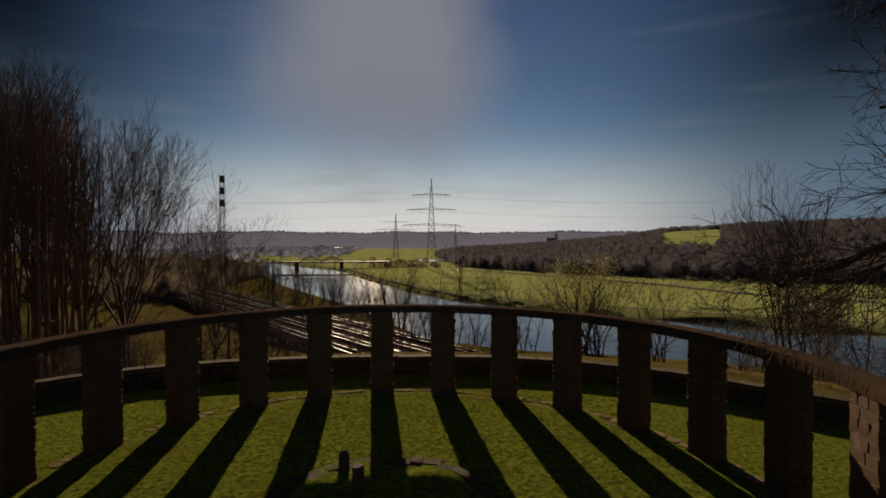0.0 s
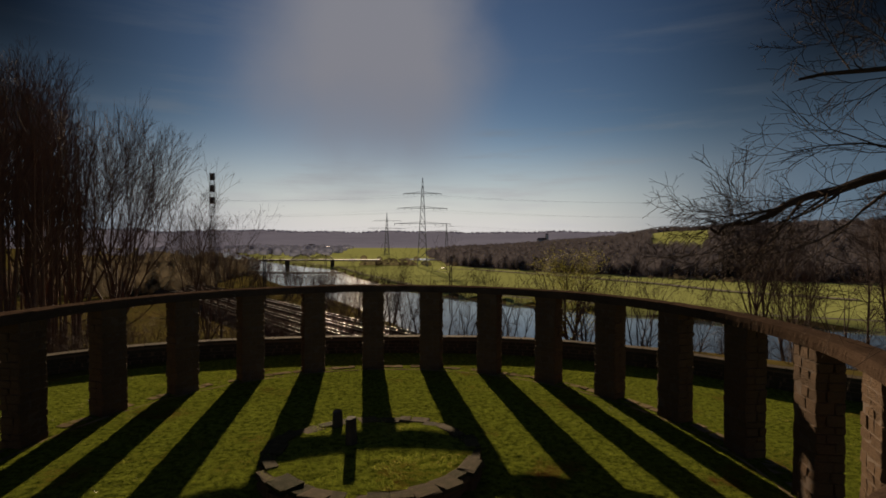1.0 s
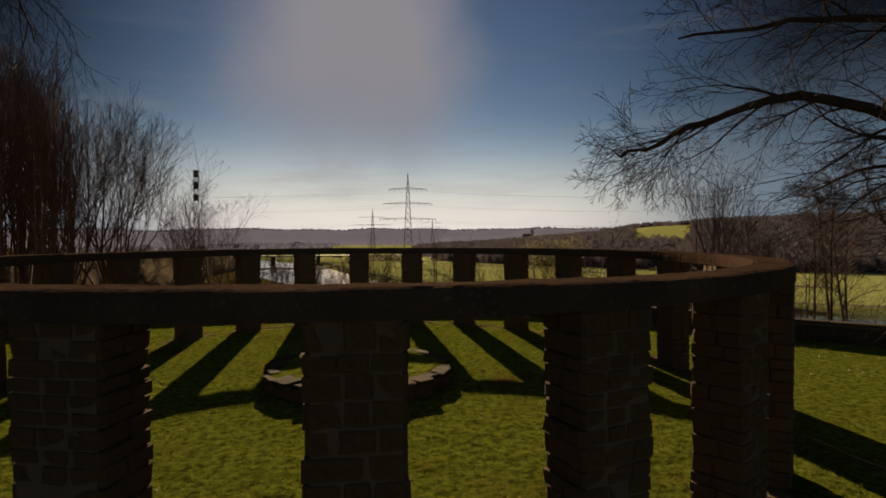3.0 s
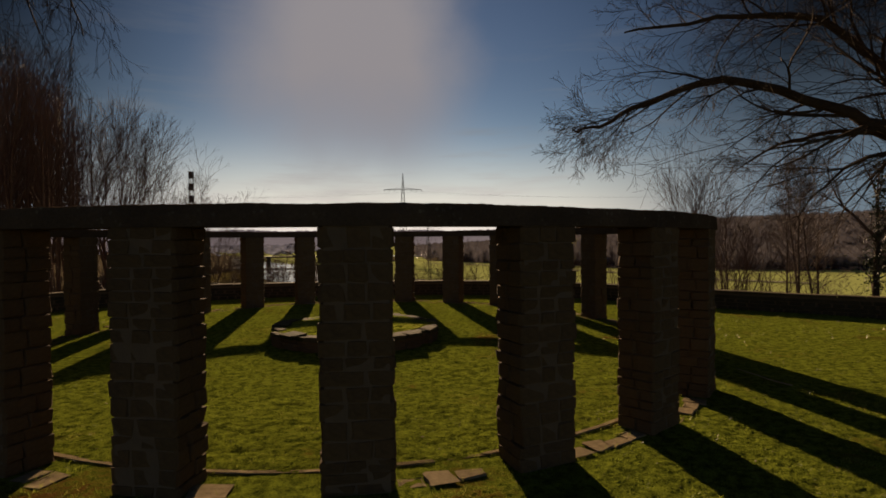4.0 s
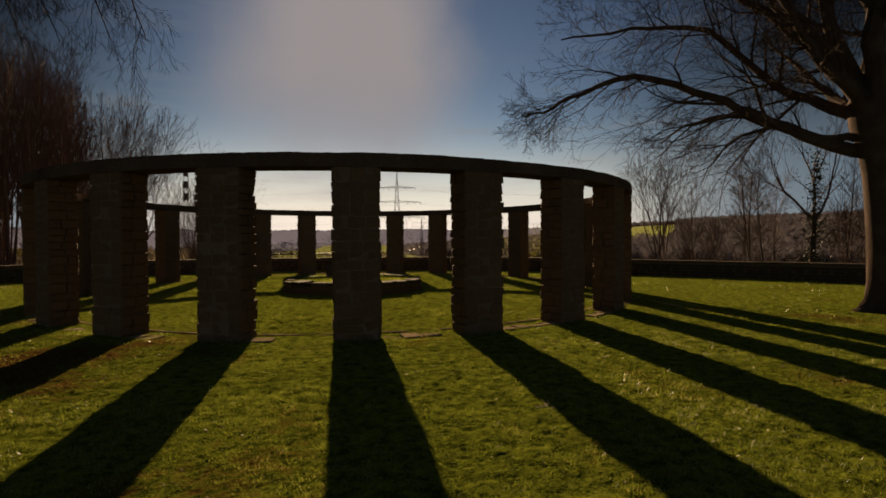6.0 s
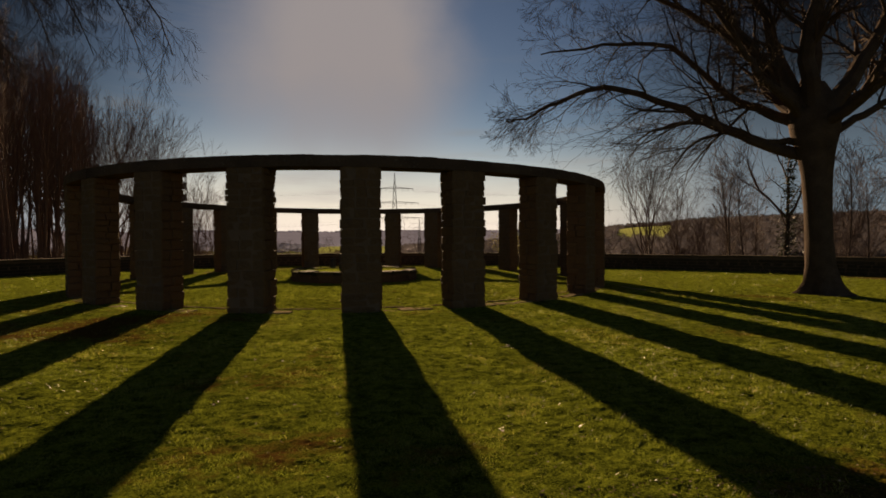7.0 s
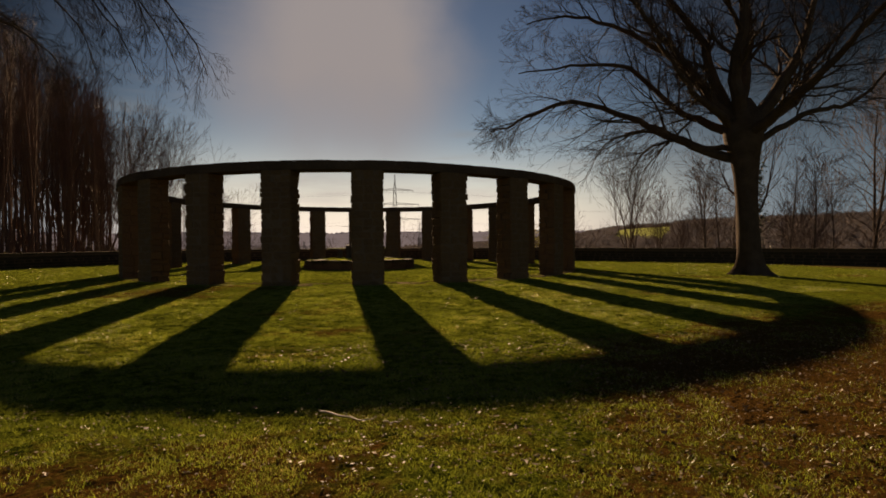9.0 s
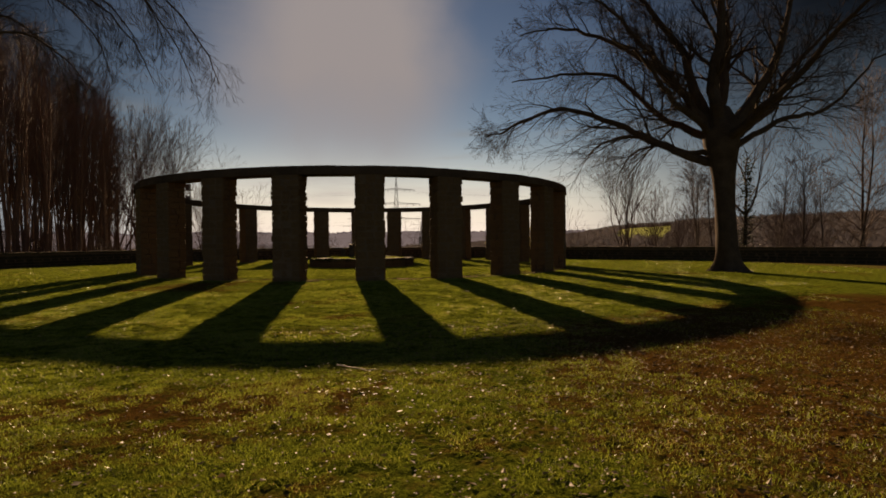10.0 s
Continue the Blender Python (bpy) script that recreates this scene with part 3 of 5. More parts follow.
def forked_tree(name, seed, height, rad, label, clear=0.3, depth=6, spread=0.42, lift=0.05, stems=1, lean=(0.0, 0.0), leaders=3, wob=0.12):
    """A leafless broadleaf tree whose stem divides into ascending, forking limbs."""
    rng = random.Random(seed)
    tree = empty(name, label, "tree")
    V, F, CV, CF = [], [], [], []
    ratio = 0.74
    for s in range(stems):
        a = 6.283 * s / stems + rng.uniform(0, 1)
        out = 0.16 if stems > 1 else 0.0
        p = Vector((out * math.cos(a) * 1.6, out * math.sin(a) * 1.6, -0.25))
        d = Vector((lean[0] + out * 1.3 * math.cos(a) + rng.gauss(0, 0.03), lean[1] + out * 1.3 * math.sin(a) + rng.gauss(0, 0.03), 1)).normalized()
        h = height * (rng.uniform(0.82, 1.0) if s else 1.0)
        pts, rads = [p], [rad * 1.35]
        n = 6
        for i in range(n):
            d = (d + Vector((rng.gauss(0, 0.04), rng.gauss(0, 0.04), 0.02))).normalized()
            pts.append(pts[-1] + d * (h * clear / n))
            rads.append(rad * (1 - 0.3 * (i + 1) / n))
        tube_into(V, F, pts, rads, 8)
        first = h * (1 - clear) / (sum(ratio ** i for i in range(depth + 1)) * 0.86)
        for k in range(leaders):
            a = 6.283 * k / leaders + rng.gauss(0, 0.35)
            ang = spread * rng.uniform(0.6, 1.3) * (0.3 if k == 0 else 1.0)
            u = d.orthogonal().normalized()
            nd = d * math.cos(ang) + (u * math.cos(a) + d.cross(u) * math.sin(a)) * math.sin(ang)
            fork(rng, CV, CF, pts[-1 - (k > 1 and leaders > 3)], nd, first, rads[-1] * (0.85 if k == 0 else 0.68), depth, spread, lift, ratio, wob)
        for k in range(4):
            i = rng.randrange(2, n)
            a = rng.uniform(0, 6.283)
            fork(rng, CV, CF, pts[i], Vector((math.cos(a), math.sin(a), rng.uniform(0.3, 0.9))), first * 0.6, rads[i] * 0.3, max(depth - 3, 1), spread, lift, ratio)
    k = height / max(v[2] for v in CV)
    V, CV = [(x * k, y * k, z * k) for x, y, z in V], [(x * k, y * k, z * k) for x, y, z in CV]
    mesh_object("trunk", V, F, BARK, tree, smooth=True)
    mesh_object("crown", CV, CF, TWIG, tree, "bare leafless branches and twigs")
    return tree


def spire_tree(name, seed, height, rad, label, clear=0.35, boughs=18, ang=0.5, reach=0.2, depth=3, lift=0.06, bend=0.025, stems=1, spread=0.4, bark=WOODBARK, twigs=REDTWIG):
    """A leafless tree with one straight leader to the top and ascending side boughs."""
    rng = random.Random(seed)
    tree = empty(name, label, "tree")
    V, F, CV, CF = [], [], [], []
    for s in range(stems):
        a0 = 6.283 * s / stems + rng.random()
        off = 0.0 if stems == 1 else 0.22
        h = height * (1.0 if s == 0 else rng.uniform(0.75, 0.95))
        d = Vector((off * math.cos(a0) * 0.9 + rng.gauss(0, 0.02), off * math.sin(a0) * 0.9 + rng.gauss(0, 0.02), 1)).normalized()
        pts, n = [Vector((off * math.cos(a0), off * math.sin(a0), -0.25))], 16
        for i in range(n):
            d = (d + Vector((rng.gauss(0, bend), rng.gauss(0, bend), 0.015))).normalized()
            pts.append(pts[-1] + d * (h / n))
        rads = [max(rad * (1.25 if i == 0 else 1.0) * (1 - i / n) ** 0.75, MIN_R[0]) for i in range(n + 1)]
        tube_into(V, F, pts, rads, 7)
        for k in range(boughs):
            u = clear + (0.97 - clear) * ((k + rng.random()) / boughs) ** 0.9
            i = min(int(u * n), n - 1)
            base = pts[i].lerp(pts[i + 1], u * n - i)
            v = (u - clear) / (1 - clear)
            length = h * reach * (0.35 + 0.65 * math.sin(math.pi * min(1.0, 0.25 + 0.62 * v))) * rng.uniform(0.6, 1.15)
            a, tip = k * 2.4 + rng.gauss(0, 0.5), ang * rng.uniform(0.7, 1.3) * (1.1 - 0.35 * v)
            nd = Vector((math.sin(tip) * math.cos(a), math.sin(tip) * math.sin(a), math.cos(tip)))
            fork(rng, CV, CF, base, nd, length / 2.3, max(rads[i] * 0.42, MIN_R[0] * 1.4), depth, spread, lift, 0.74, 0.09)
    k = height / max(v[2] for v in CV)
    V, CV = [(x * k, y * k, z * k) for x, y, z in V], [(x * k, y * k, z * k) for x, y, z in CV]
    mesh_object("trunk", V, F, bark, tree, smooth=True)
    mesh_object("crown", CV, CF, twigs, tree, "bare leafless branches and twigs")
    return tree


def put(tree, x, y, rz, s, sink=0.0):
    m = Matrix.Translation((x, y, ground_z(x, y) - sink)) @ Matrix.Rotation(rz, 4, "Z") @ Matrix.Diagonal((s, s, s, 1))
    return m



def guided(rng, V, F, pts, r0, r1, spec, kids, u0=0.22, reach=0.36):
    """A limb along given points, with side shoots."""
    pts = [Vector(p) for p in pts]
    fine = []
    for i in range(len(pts) - 1):
        p0, p1, p2, p3 = pts[max(i - 1, 0)], pts[i], pts[i + 1], pts[min(i + 2, len(pts) - 1)]
        for k in range(4):
            u = k / 4
            fine.append(0.5 * ((2 * p1) + (p2 - p0) * u + (2 * p0 - 5 * p1 + 4 * p2 - p3) * u * u + (3 * p1 - p0 - 3 * p2 + p3) * u ** 3))
    fine.append(pts[-1])
    fine = [p + Vector([rng.gauss(0, 0.03) for _ in range(3)]) * (i > 0) for i, p in enumerate(fine)]
    n = len(fine) - 1
    rads = [r0 + (r1 - r0) * (i / n) ** 0.8 for i in range(n + 1)]
    tube_into(V, F, fine, rads, 9)
    total = sum((fine[i + 1] - fine[i]).length for i in range(n))
    for c in range(kids):
        u = u0 + (0.94 - u0) * (c + rng.random()) / kids
        i = min(int(u * n), n - 1)
        base = fine[i].lerp(fine[i + 1], u * n - i)
        fwd = (fine[i + 1] - fine[i]).normalized()
        side = Vector([rng.gauss(0, 1) for _ in range(3)])
        side = (side - fwd * side.dot(fwd)).normalized()
        ang = rng.uniform(0.45, 1.0)
        fork(rng, V, F, base, fwd * math.cos(ang) + side * math.sin(ang), total * reach * rng.uniform(0.5, 1.2) * (1.25 - 0.9 * u) / 2.8, max(rads[i] * 0.38, 0.012), spec[0], spec[1], spec[2])


TWIGGY = (5, 0.46, 0.0)                      # forks, spread, lift


def old_tree(x, y):
    rng = random.Random(21)
    tree = empty("old_tree", "large old bare broadleaf tree with thick spreading limbs on the lawn", "tree", loc=(x, y, 0))
    V, F = [], []
    ring_n, prof = 18, [(-0.2, 0.86), (0.0, 0.68), (0.12, 0.55), (0.35, 0.45), (0.8, 0.385), (1.6, 0.35), (2.6, 0.345), (3.4, 0.38), (4.0, 0.46), (4.6, 0.60), (5.1, 0.64), (5.6, 0.52), (6.0, 0.30)]
    for z, r in prof:
        cx = -0.10 * z + 0.006 * z * z
        for i in range(ring_n):
            q = 2 * math.pi * i / ring_n
            flare = 1 + (0.28 * max(0, 1 - z / 0.7)) * math.sin(q * 5 + 0.6) + 0.05 * math.sin(q * 3 + z) + 0.03 * math.sin(q * 7 + 2 * z)
            V.append((cx + r * flare * math.cos(q), r * flare * math.sin(q), z))
    for k in range(len(prof) - 1):
        for i in range(ring_n):
            F.append((k * ring_n + i, k * ring_n + (i + 1) % ring_n, (k + 1) * ring_n + (i + 1) % ring_n, (k + 1) * ring_n + i))
    mesh_object("trunk", V, F, BARK, tree, smooth=True)
    limbs = [
        ([(-0.2, 0.1, 3.9), (-1.3, 0.8, 4.4), (-2.4, 1.5, 5.1), (-3.4, 2.1, 5.75), (-5.35, 2.8, 6.45), (-6.5, 3.7, 6.15), (-7.5, 4.2, 5.7), (-8.2, 4.1, 5.5)], 0.20, 0.02, 15),
        ([(-0.4, 0.2, 4.7), (-1.1, 0.9, 5.4), (-1.8, 1.7, 6.05), (-3.2, 2.6, 7.75), (-5.2, 3.2, 7.9), (-7.2, 3.7, 7.7)], 0.19, 0.02, 16),
        ([(-0.4, 0.0, 4.8), (-1.2, -0.2, 5.3), (-2.4, -0.5, 5.9), (-3.2, -0.6, 6.7), (-4.2, -0.8, 7.6), (-5.4, -1.2, 7.9)], 0.18, 0.02, 12),
        ([(-0.6, 0.1, 4.4), (-1.2, 0.7, 4.45), (-2.0, 1.4, 4.8), (-2.6, 2.2, 5.3), (-3.2, 3.4, 5.3), (-3.4, 4.6, 4.9)], 0.12, 0.02, 12),
        ([(-0.7, 0.0, 5.2), (-1.2, 0.3, 6.6), (-1.6, 0.5, 8.0), (-2.9, 0.9, 10.0), (-4.5, 1.2, 11.5)], 0.27, 0.03, 14),
        ([(-0.6, -0.2, 5.3), (-1.0, -0.5, 7.0), (-0.9, -0.8, 9.0), (-1.4, -1.0, 11.5), (-1.8, -1.4, 13.5)], 0.28, 0.03, 13),
        ([(-0.3, 0.2, 5.3), (0.1, 0.5, 7.0), (0.3, 0.6, 9.0), (0.1, 1.0, 11.5), (0.6, 1.2, 14.0)], 0.30, 0.03, 13),
        ([(0.1, 0.0, 5.2), (0.9, -0.1, 6.4), (1.6, -0.3, 7.6), (2.0, -0.5, 9.4), (2.6, -0.6, 12.0)], 0.30, 0.03, 13),
        ([(0.2, 0.0, 5.0), (1.1, 0.2, 5.6), (2.2, 0.4, 6.3), (2.8, 0.5, 7.5), (4.2, 0.7, 8.7), (5.8, 1.0, 10.2)], 0.24, 0.03, 13),
        ([(0.1, 0.0, 4.5), (0.9, -0.1, 5.0), (2.0, -0.3, 5.6), (3.2, -0.4, 5.8), (4.2, -0.5, 6.4), (5.6, -0.6, 7.8), (7.0, -0.7, 8.6)], 0.14, 0.02, 12),
        ([(-0.3, -0.4, 4.8), (-0.2, -1.6, 5.4), (0.1, -3.2, 6.4), (0.3, -4.8, 7.6), (0.5, -6.2, 8.2)], 0.20, 0.02, 11),
        ([(-0.2, 0.4, 4.9), (0.2, 1.8, 5.8), (0.5, 3.4, 7.2), (0.6, 5.0, 8.6)], 0.20, 0.02, 11),
        ([(-0.6, 0.2, 5.3), (-1.2, 0.9, 6.6), (-2.2, 1.6, 8.0), (-4.0, 2.3, 9.2), (-5.6, 2.8, 9.6), (-7.0, 3.2, 9.4)], 0.18, 0.02, 16),
        ([(-0.8, 0.0, 5.2), (-2.0, 0.2, 6.8), (-3.2, 0.2, 8.0), (-4.6, 0.0, 9.2), (-5.8, -0.2, 9.8)], 0.20, 0.02, 14),
    ]
    for pts, r0, r1, kids in limbs:
        CV, CF = [], []
        guided(rng, CV, CF, pts, r0, r1, TWIGGY, int(kids * 1.4))
        mesh_object("limb", CV, CF, BARK, tree)
    return tree


old_tree(13.1, -9.6)


def hanging_tree(x, y):
    """A tree beside the lawn whose long boughs hang in over it."""
    rng = random.Random(33)
    tree = empty("overhanging_tree", "tall bare tree with long drooping boughs over the lawn", "tree", loc=(x, y, 0))
    V, F = [], []
    tube_into(V, F, [Vector((0, 0, -0.2)), Vector((0.05, 0, 0.6)), Vector((0.1, 0.1, 4)), Vector((0.3, 0.1, 8)), Vector((0.4, 0.2, 12))], [0.75, 0.5, 0.42, 0.36, 0.2], 12)
    mesh_object("trunk", V, F, BARK, tree, smooth=True)
    droop = (4, 0.34, -0.075)
    for pts in ([(0.3, 0, 8.0), (2.5, 0.5, 11.5), (5.5, 1.0, 13.0), (8.0, 1.2, 11.8), (9.8, 1.0, 9.6), (10.8, 0.8, 7.6)],
                [(0.35, 0, 9.0), (3.0, -0.5, 12.5), (6.0, -0.9, 13.4), (8.3, -0.9, 12.0), (9.6, -0.7, 10.0), (10.2, -0.5, 8.4)],
                [(0.3, 0, 8.5), (2.5, 1.5, 11.5), (5.0, 2.2, 12.4), (7.2, 2.5, 11.0), (8.4, 2.4, 9.2)],
                [(0.3, 0, 7.0), (1.8, 1.6, 9.0), (3.8, 2.4, 9.8), (5.4, 2.8, 8.8), (6.2, 2.8, 7.6)],
                [(0.3, 0, 8.2), (3.2, 0.2, 11.8), (6.6, 0.3, 12.6), (9.4, 0.4, 11.2), (11.2, 0.3, 9.0), (11.9, 0.2, 7.4)],
                [(0.3, 0, 7.6), (2.6, 0.8, 10.6), (5.6, 1.6, 11.6), (7.8, 1.9, 10.0), (9.0, 1.9, 7.8)],
                [(0.3, 0, 9.4), (2.8, -0.2, 12.8), (6.8, -0.3, 14.2), (9.6, -0.3, 13.0), (11.0, -0.2, 11.0)],
                [(0.3, 0, 8.0), (2.0, 2.2, 11.0), (3.8, 4.2, 12.2), (5.2, 5.6, 11.0), (5.8, 6.2, 9.0)],
                [(0.3, 0, 7.4), (1.2, 2.6, 10.2), (2.0, 5.2, 11.4), (2.8, 7.2, 10.4), (3.2, 8.0, 8.6)],
                [(0.2, 0, 6.5), (-1.5, 1.5, 8.5), (-3.5, 2.5, 9.5)]):
        CV, CF = [], []
        guided(rng, CV, CF, pts, 0.10, 0.012, droop, 24, 0.35, 0.26)
        mesh_object("limb", CV, CF, BARK, tree)
    return tree


hanging_tree(-17.5, -5.0)

# the wood beside the terrace
MIN_R[0] = 0.011
KINDS = [spire_tree("woodland_tree", 40 + i, h, 0.17 + 0.02 * (i % 3), "slender bare woodland tree with a long clear stem", clear=c, boughs=28, ang=0.52, reach=0.2, depth=3, lift=0.07, spread=0.34)
         for i, (h, c) in enumerate([(23, 0.42), (24, 0.5), (21, 0.36), (25, 0.46), (22, 0.40)])]
# bearing and rise in degrees of the wood's crown line, seen from the ring and from the far end of the lawn
CROWN_LINES = (((0.0, -11.5, 6.1), ((-60, 22), (-32.1, 16.7), (-29.5, 15.7), (-27.2, 13.2), (-24.3, 12.4), (-21.6, 12.9), (-18.3, 11.1), (-15.9, 9.2), (-13.1, 6.4), (-11.3, 3.0), (0, 1.5))),
               ((-0.8, -27.8, 1.2), ((-60, 26), (-28.6, 20.8), (-24.9, 17.9), (-20.8, 14.4), (-18.1, 13.0), (-14.8, 11.1), (-11.4, 9.5), (-9.3, 7.0), (-7.2, 5.4), (0, 3.0))))


def crown_size(x, y, height):
    """Trees of the wood grow to an even crown line that falls towards the river."""
    tops = []
    for (ex, ey, ez), line in CROWN_LINES:
        bear, far = math.degrees(math.atan2(x - ex, y - ey)), math.hypot(x - ex, y - ey)
        for (b0, e0), (b1, e1) in zip(line, line[1:]):
            if b0 <= bear <= b1:
                tops.append(ez + far * math.tan(radians(e0 + (e1 - e0) * (bear - b0) / (b1 - b0))))
    return (min(tops) - ground_z(x, y)) / height if tops else 1.0


used = set()


def plant(src, x, y, rz, s, group=""):
    m = put(src, x, y, rz, s)
    if src.name not in used:
        used.add(src.name)
        src.matrix_basis = m
        ob = src
    else:
        ob = copy_thing(src, m @ Matrix.Diagonal([1 / k for k in src.scale] + [1]))
    if group:
        ob["group"] = group
    return ob


rng = random.Random(9)
count = 0
TALL = (23, 24, 21, 25, 22)
while count < 104:
    y = rng.uniform(2, 62)
    x = -18.6 - 0.10 * y - 26 * rng.random() ** 1.3
    if x > -0.53 * (y + 12):
        continue
    size = min(max(crown_size(x, y, TALL[count % 5]) * rng.uniform(0.84, 1.03), 0.35), 1.4)
    plant(KINDS[count % 5], x, y, rng.uniform(0, 6.28), size, "wood beside the terrace")
    count += 1

for i in range(30):
    x, y = rng.uniform(-40, -23), rng.uniform(8, 34)
    if x < -0.42 * (y + 27) - 1:
        plant(KINDS[i % 5], x, y, rng.uniform(0, 6.28), min(max(crown_size(x, y, TALL[i % 5]) * rng.uniform(0.9, 1.08), 0.35), 1.4), "wood beside the terrace")

POLES = [spire_tree("woodland_pole", 60 + i, h, 0.085, "thin straight bare young tree in the wood", clear=0.4, boughs=26, ang=0.45, reach=0.13, depth=2, lift=0.08, spread=0.32) for i, h in enumerate([18, 21, 16])]
for i in range(115):
    y = rng.uniform(2, 60)
    x = min(-18.8 - 0.10 * y, -0.49 * (y + 12)) - 16 * rng.random() ** 1.5
    size = min(max(crown_size(x, y, (18, 21, 16)[i % 3]) * rng.uniform(0.72, 0.97), 0.3), 1.6)
    plant(POLES[i % 3], x, y, rng.uniform(0, 6.28), size, "wood beside the terrace")

MIN_R[0] = 0.012
wide = forked_tree("field_maple", 71, 21, 0.27, "tall bare tree with a broad open crown", clear=0.22, depth=6, spread=0.29, lift=0.05, leaders=5, wob=0.07)
for x, y, rz, k in ((-25.4, 46.5, 2.1, 1.0), (-29.5, 47.0, 2.4, 1.0), (-27.0, 51.5, 4.0, 1.0), (-32.5, 44.0, 1.1, 1.0)):
    plant(wide, x, y, rz, k * crown_size(x, y, 21))
crooked = forked_tree("crooked_alder", 72, 19, 0.2, "bare crooked tree with a forked leaning stem", clear=0.32, depth=6, spread=0.38, lift=0.02, lean=(0.12, 0), leaders=2, wob=0.07)
plant(crooked, -17.6, 45.0, 0.0, 1.2)
plant(wide, -17.6, 48.5, 0.7, 0.86)
plant(crooked, -15.4, 46.5, 2.6, 1.03)

MIN_R[0] = 0.010
multi = forked_tree("many_stemmed_tree", 73, 14, 0.13, "bare tree with several stems rising from one stool", clear=0.3, depth=5, spread=0.34, lift=0.04, stems=3, leaders=3, wob=0.06)
plant(multi, 25.0, 19.7, 0.6, 1.0)
single = spire_tree("young_ash", 74, 12, 0.11, "slim young bare tree", clear=0.25, boughs=22, ang=0.6, reach=0.24, depth=4, lift=0.03, bark=BARK, twigs=TWIG)
plant(single, 29.2, 22.0, 0.0, 0.95)
plant(single, 33.5, 9.0, 2.0, 1.05)
birch = spire_tree("birch", 75, 15, 0.13, "bare birch with fine drooping twigs", clear=0.2, boughs=28, ang=0.62, reach=0.2, depth=4, lift=-0.01, spread=0.42, bark=BARK, twigs=TWIG)
plant(birch, 37.0, 8.0, 1.0, 1.15)
plant(birch, 40.6, 10.2, 3.0, 1.45)
plant(birch, 33.6, 11.6, 2.2, 0.8)
plant(birch, 28.4, 14.0, 5.1, 0.75)
plant(single, 36.6, 10.4, 0.9, 1.0)
plant(birch, 31.0, 15.5, 4.0, 0.8)
plant(single, 27.0, 12.5, 4.4, 0.85)
plant(single, 35.5, 20.0, 5.0, 1.1)
plant(multi, 44.0, 20.0, 2.6, 0.9)
plant(single, 31.0, 18.0, 1.2, 1.0)
plant(multi, 36.0, 13.0, 4.2, 0.85)
plant(single, 39.0, 4.0, 0.3, 1.0)
plant(birch, 46.0, 6.0, 5.5, 1.1)
plant(single, 42.0, -2.0, 3.3, 1.0)
plant(multi, 34.0, 28.0, 1.9, 1.0)


def leaf_cloud(rng, centre, spread, n, size):
    """Many small single leaves scattered round a stem."""
    V, F = [], []
    for _ in range(n):
        p = Vector([rng.gauss(0, s) for s in spread]) + Vector(centre)
        u = Vector([rng.gauss(0, 1) for _ in range(3)]).normalized() * size * rng.uniform(0.6, 1.3)
        w = u.orthogonal().normalized() * size * 0.6
        k = len(V)
        V += [tuple(p - u), tuple(p + w), tuple(p + u), tuple(p - w)]
        F.append((k, k + 1, k + 2, k + 3))
    return V, F


IVY = material("ivy_leaves", (0.035, 0.045, 0.012), (0.015, 0.022, 0.006), 0.5, 1, 10, 0, thin=0.3)
WILLOW = material("willow_leaves", (0.25, 0.235, 0.045), (0.14, 0.135, 0.025), 0.7, 1, 10, 0, thin=0.5)
# a tree wrapped in ivy behind the wall
ivy = forked_tree("ivy_clad_tree", 78, 12, 0.2, "bare tree with an ivy-covered trunk behind the wall", clear=0.4, depth=5)
V, F = [], []
for z in range(2, 9):
    v2, f2 = leaf_cloud(random.Random(z), (0.05 * z, 0, z), (0.45 - 0.03 * z, 0.45 - 0.03 * z, 0.5), 240, 0.09)
    F += [tuple(i + len(V) for i in f) for f in f2]
    V += v2
mesh_object("ivy", V, F, IVY, ivy, "dark green ivy leaves")
plant(ivy, 27.8, 8.2, 0.0, 1.0)

# willow coming into leaf on the river bank
willow = forked_tree("willow", 80, 14, 0.36, "willow with spreading boughs in yellow-green spring leaf by the river", clear=0.15, depth=5, spread=0.45, stems=4, leaders=2)
V, F = [], []
r2 = random.Random(4)
for k in range(70):
    q, rr, z = r2.uniform(0, 6.28), 5.2 * math.sqrt(r2.random()), r2.uniform(3.5, 13)
    rr *= 1.1 - 0.05 * abs(z - 7)
    v2, f2 = leaf_cloud(r2, (rr * math.cos(q), rr * math.sin(q), z), (0.9, 0.9, 0.7), 75, 0.11)
    F += [tuple(i + len(V) for i in f) for f in f2]
    V += v2
mesh_object("leaves", V, F, WILLOW, willow, "yellow-green young leaves")
plant(willow, 29.5, 66.0, 0.0, 1.1)

# bare thicket between the railway and the river
MIN_R[0] = 0.010
scrub = [forked_tree("bank_alder", 84 + i, h, 0.09, "bare riverside tree with several thin stems", clear=0.22, depth=4, spread=0.44, lift=0.02, stems=st, leaders=2) for i, (h, st) in enumerate([(10, 3), (8, 3), (12, 2)])]
rng = random.Random(14)
for i in range(46):
    u = rng.random()
    if i < 30:
        x, y = -60 + 66 * u, 215 - 130 * u + rng.uniform(-10, 8)
        if i % 3 == 0:
            x, y = -6 + 22 * rng.random(), 72 + rng.uniform(-4, 16)
    else:
        x, y = 8 + 42 * u, 84 - 34 * u + rng.uniform(-12, -4)
    plant(scrub[i % 3], x, y, rng.uniform(0, 6.28), rng.uniform(0.95, 1.4), "bare trees along the river bank")
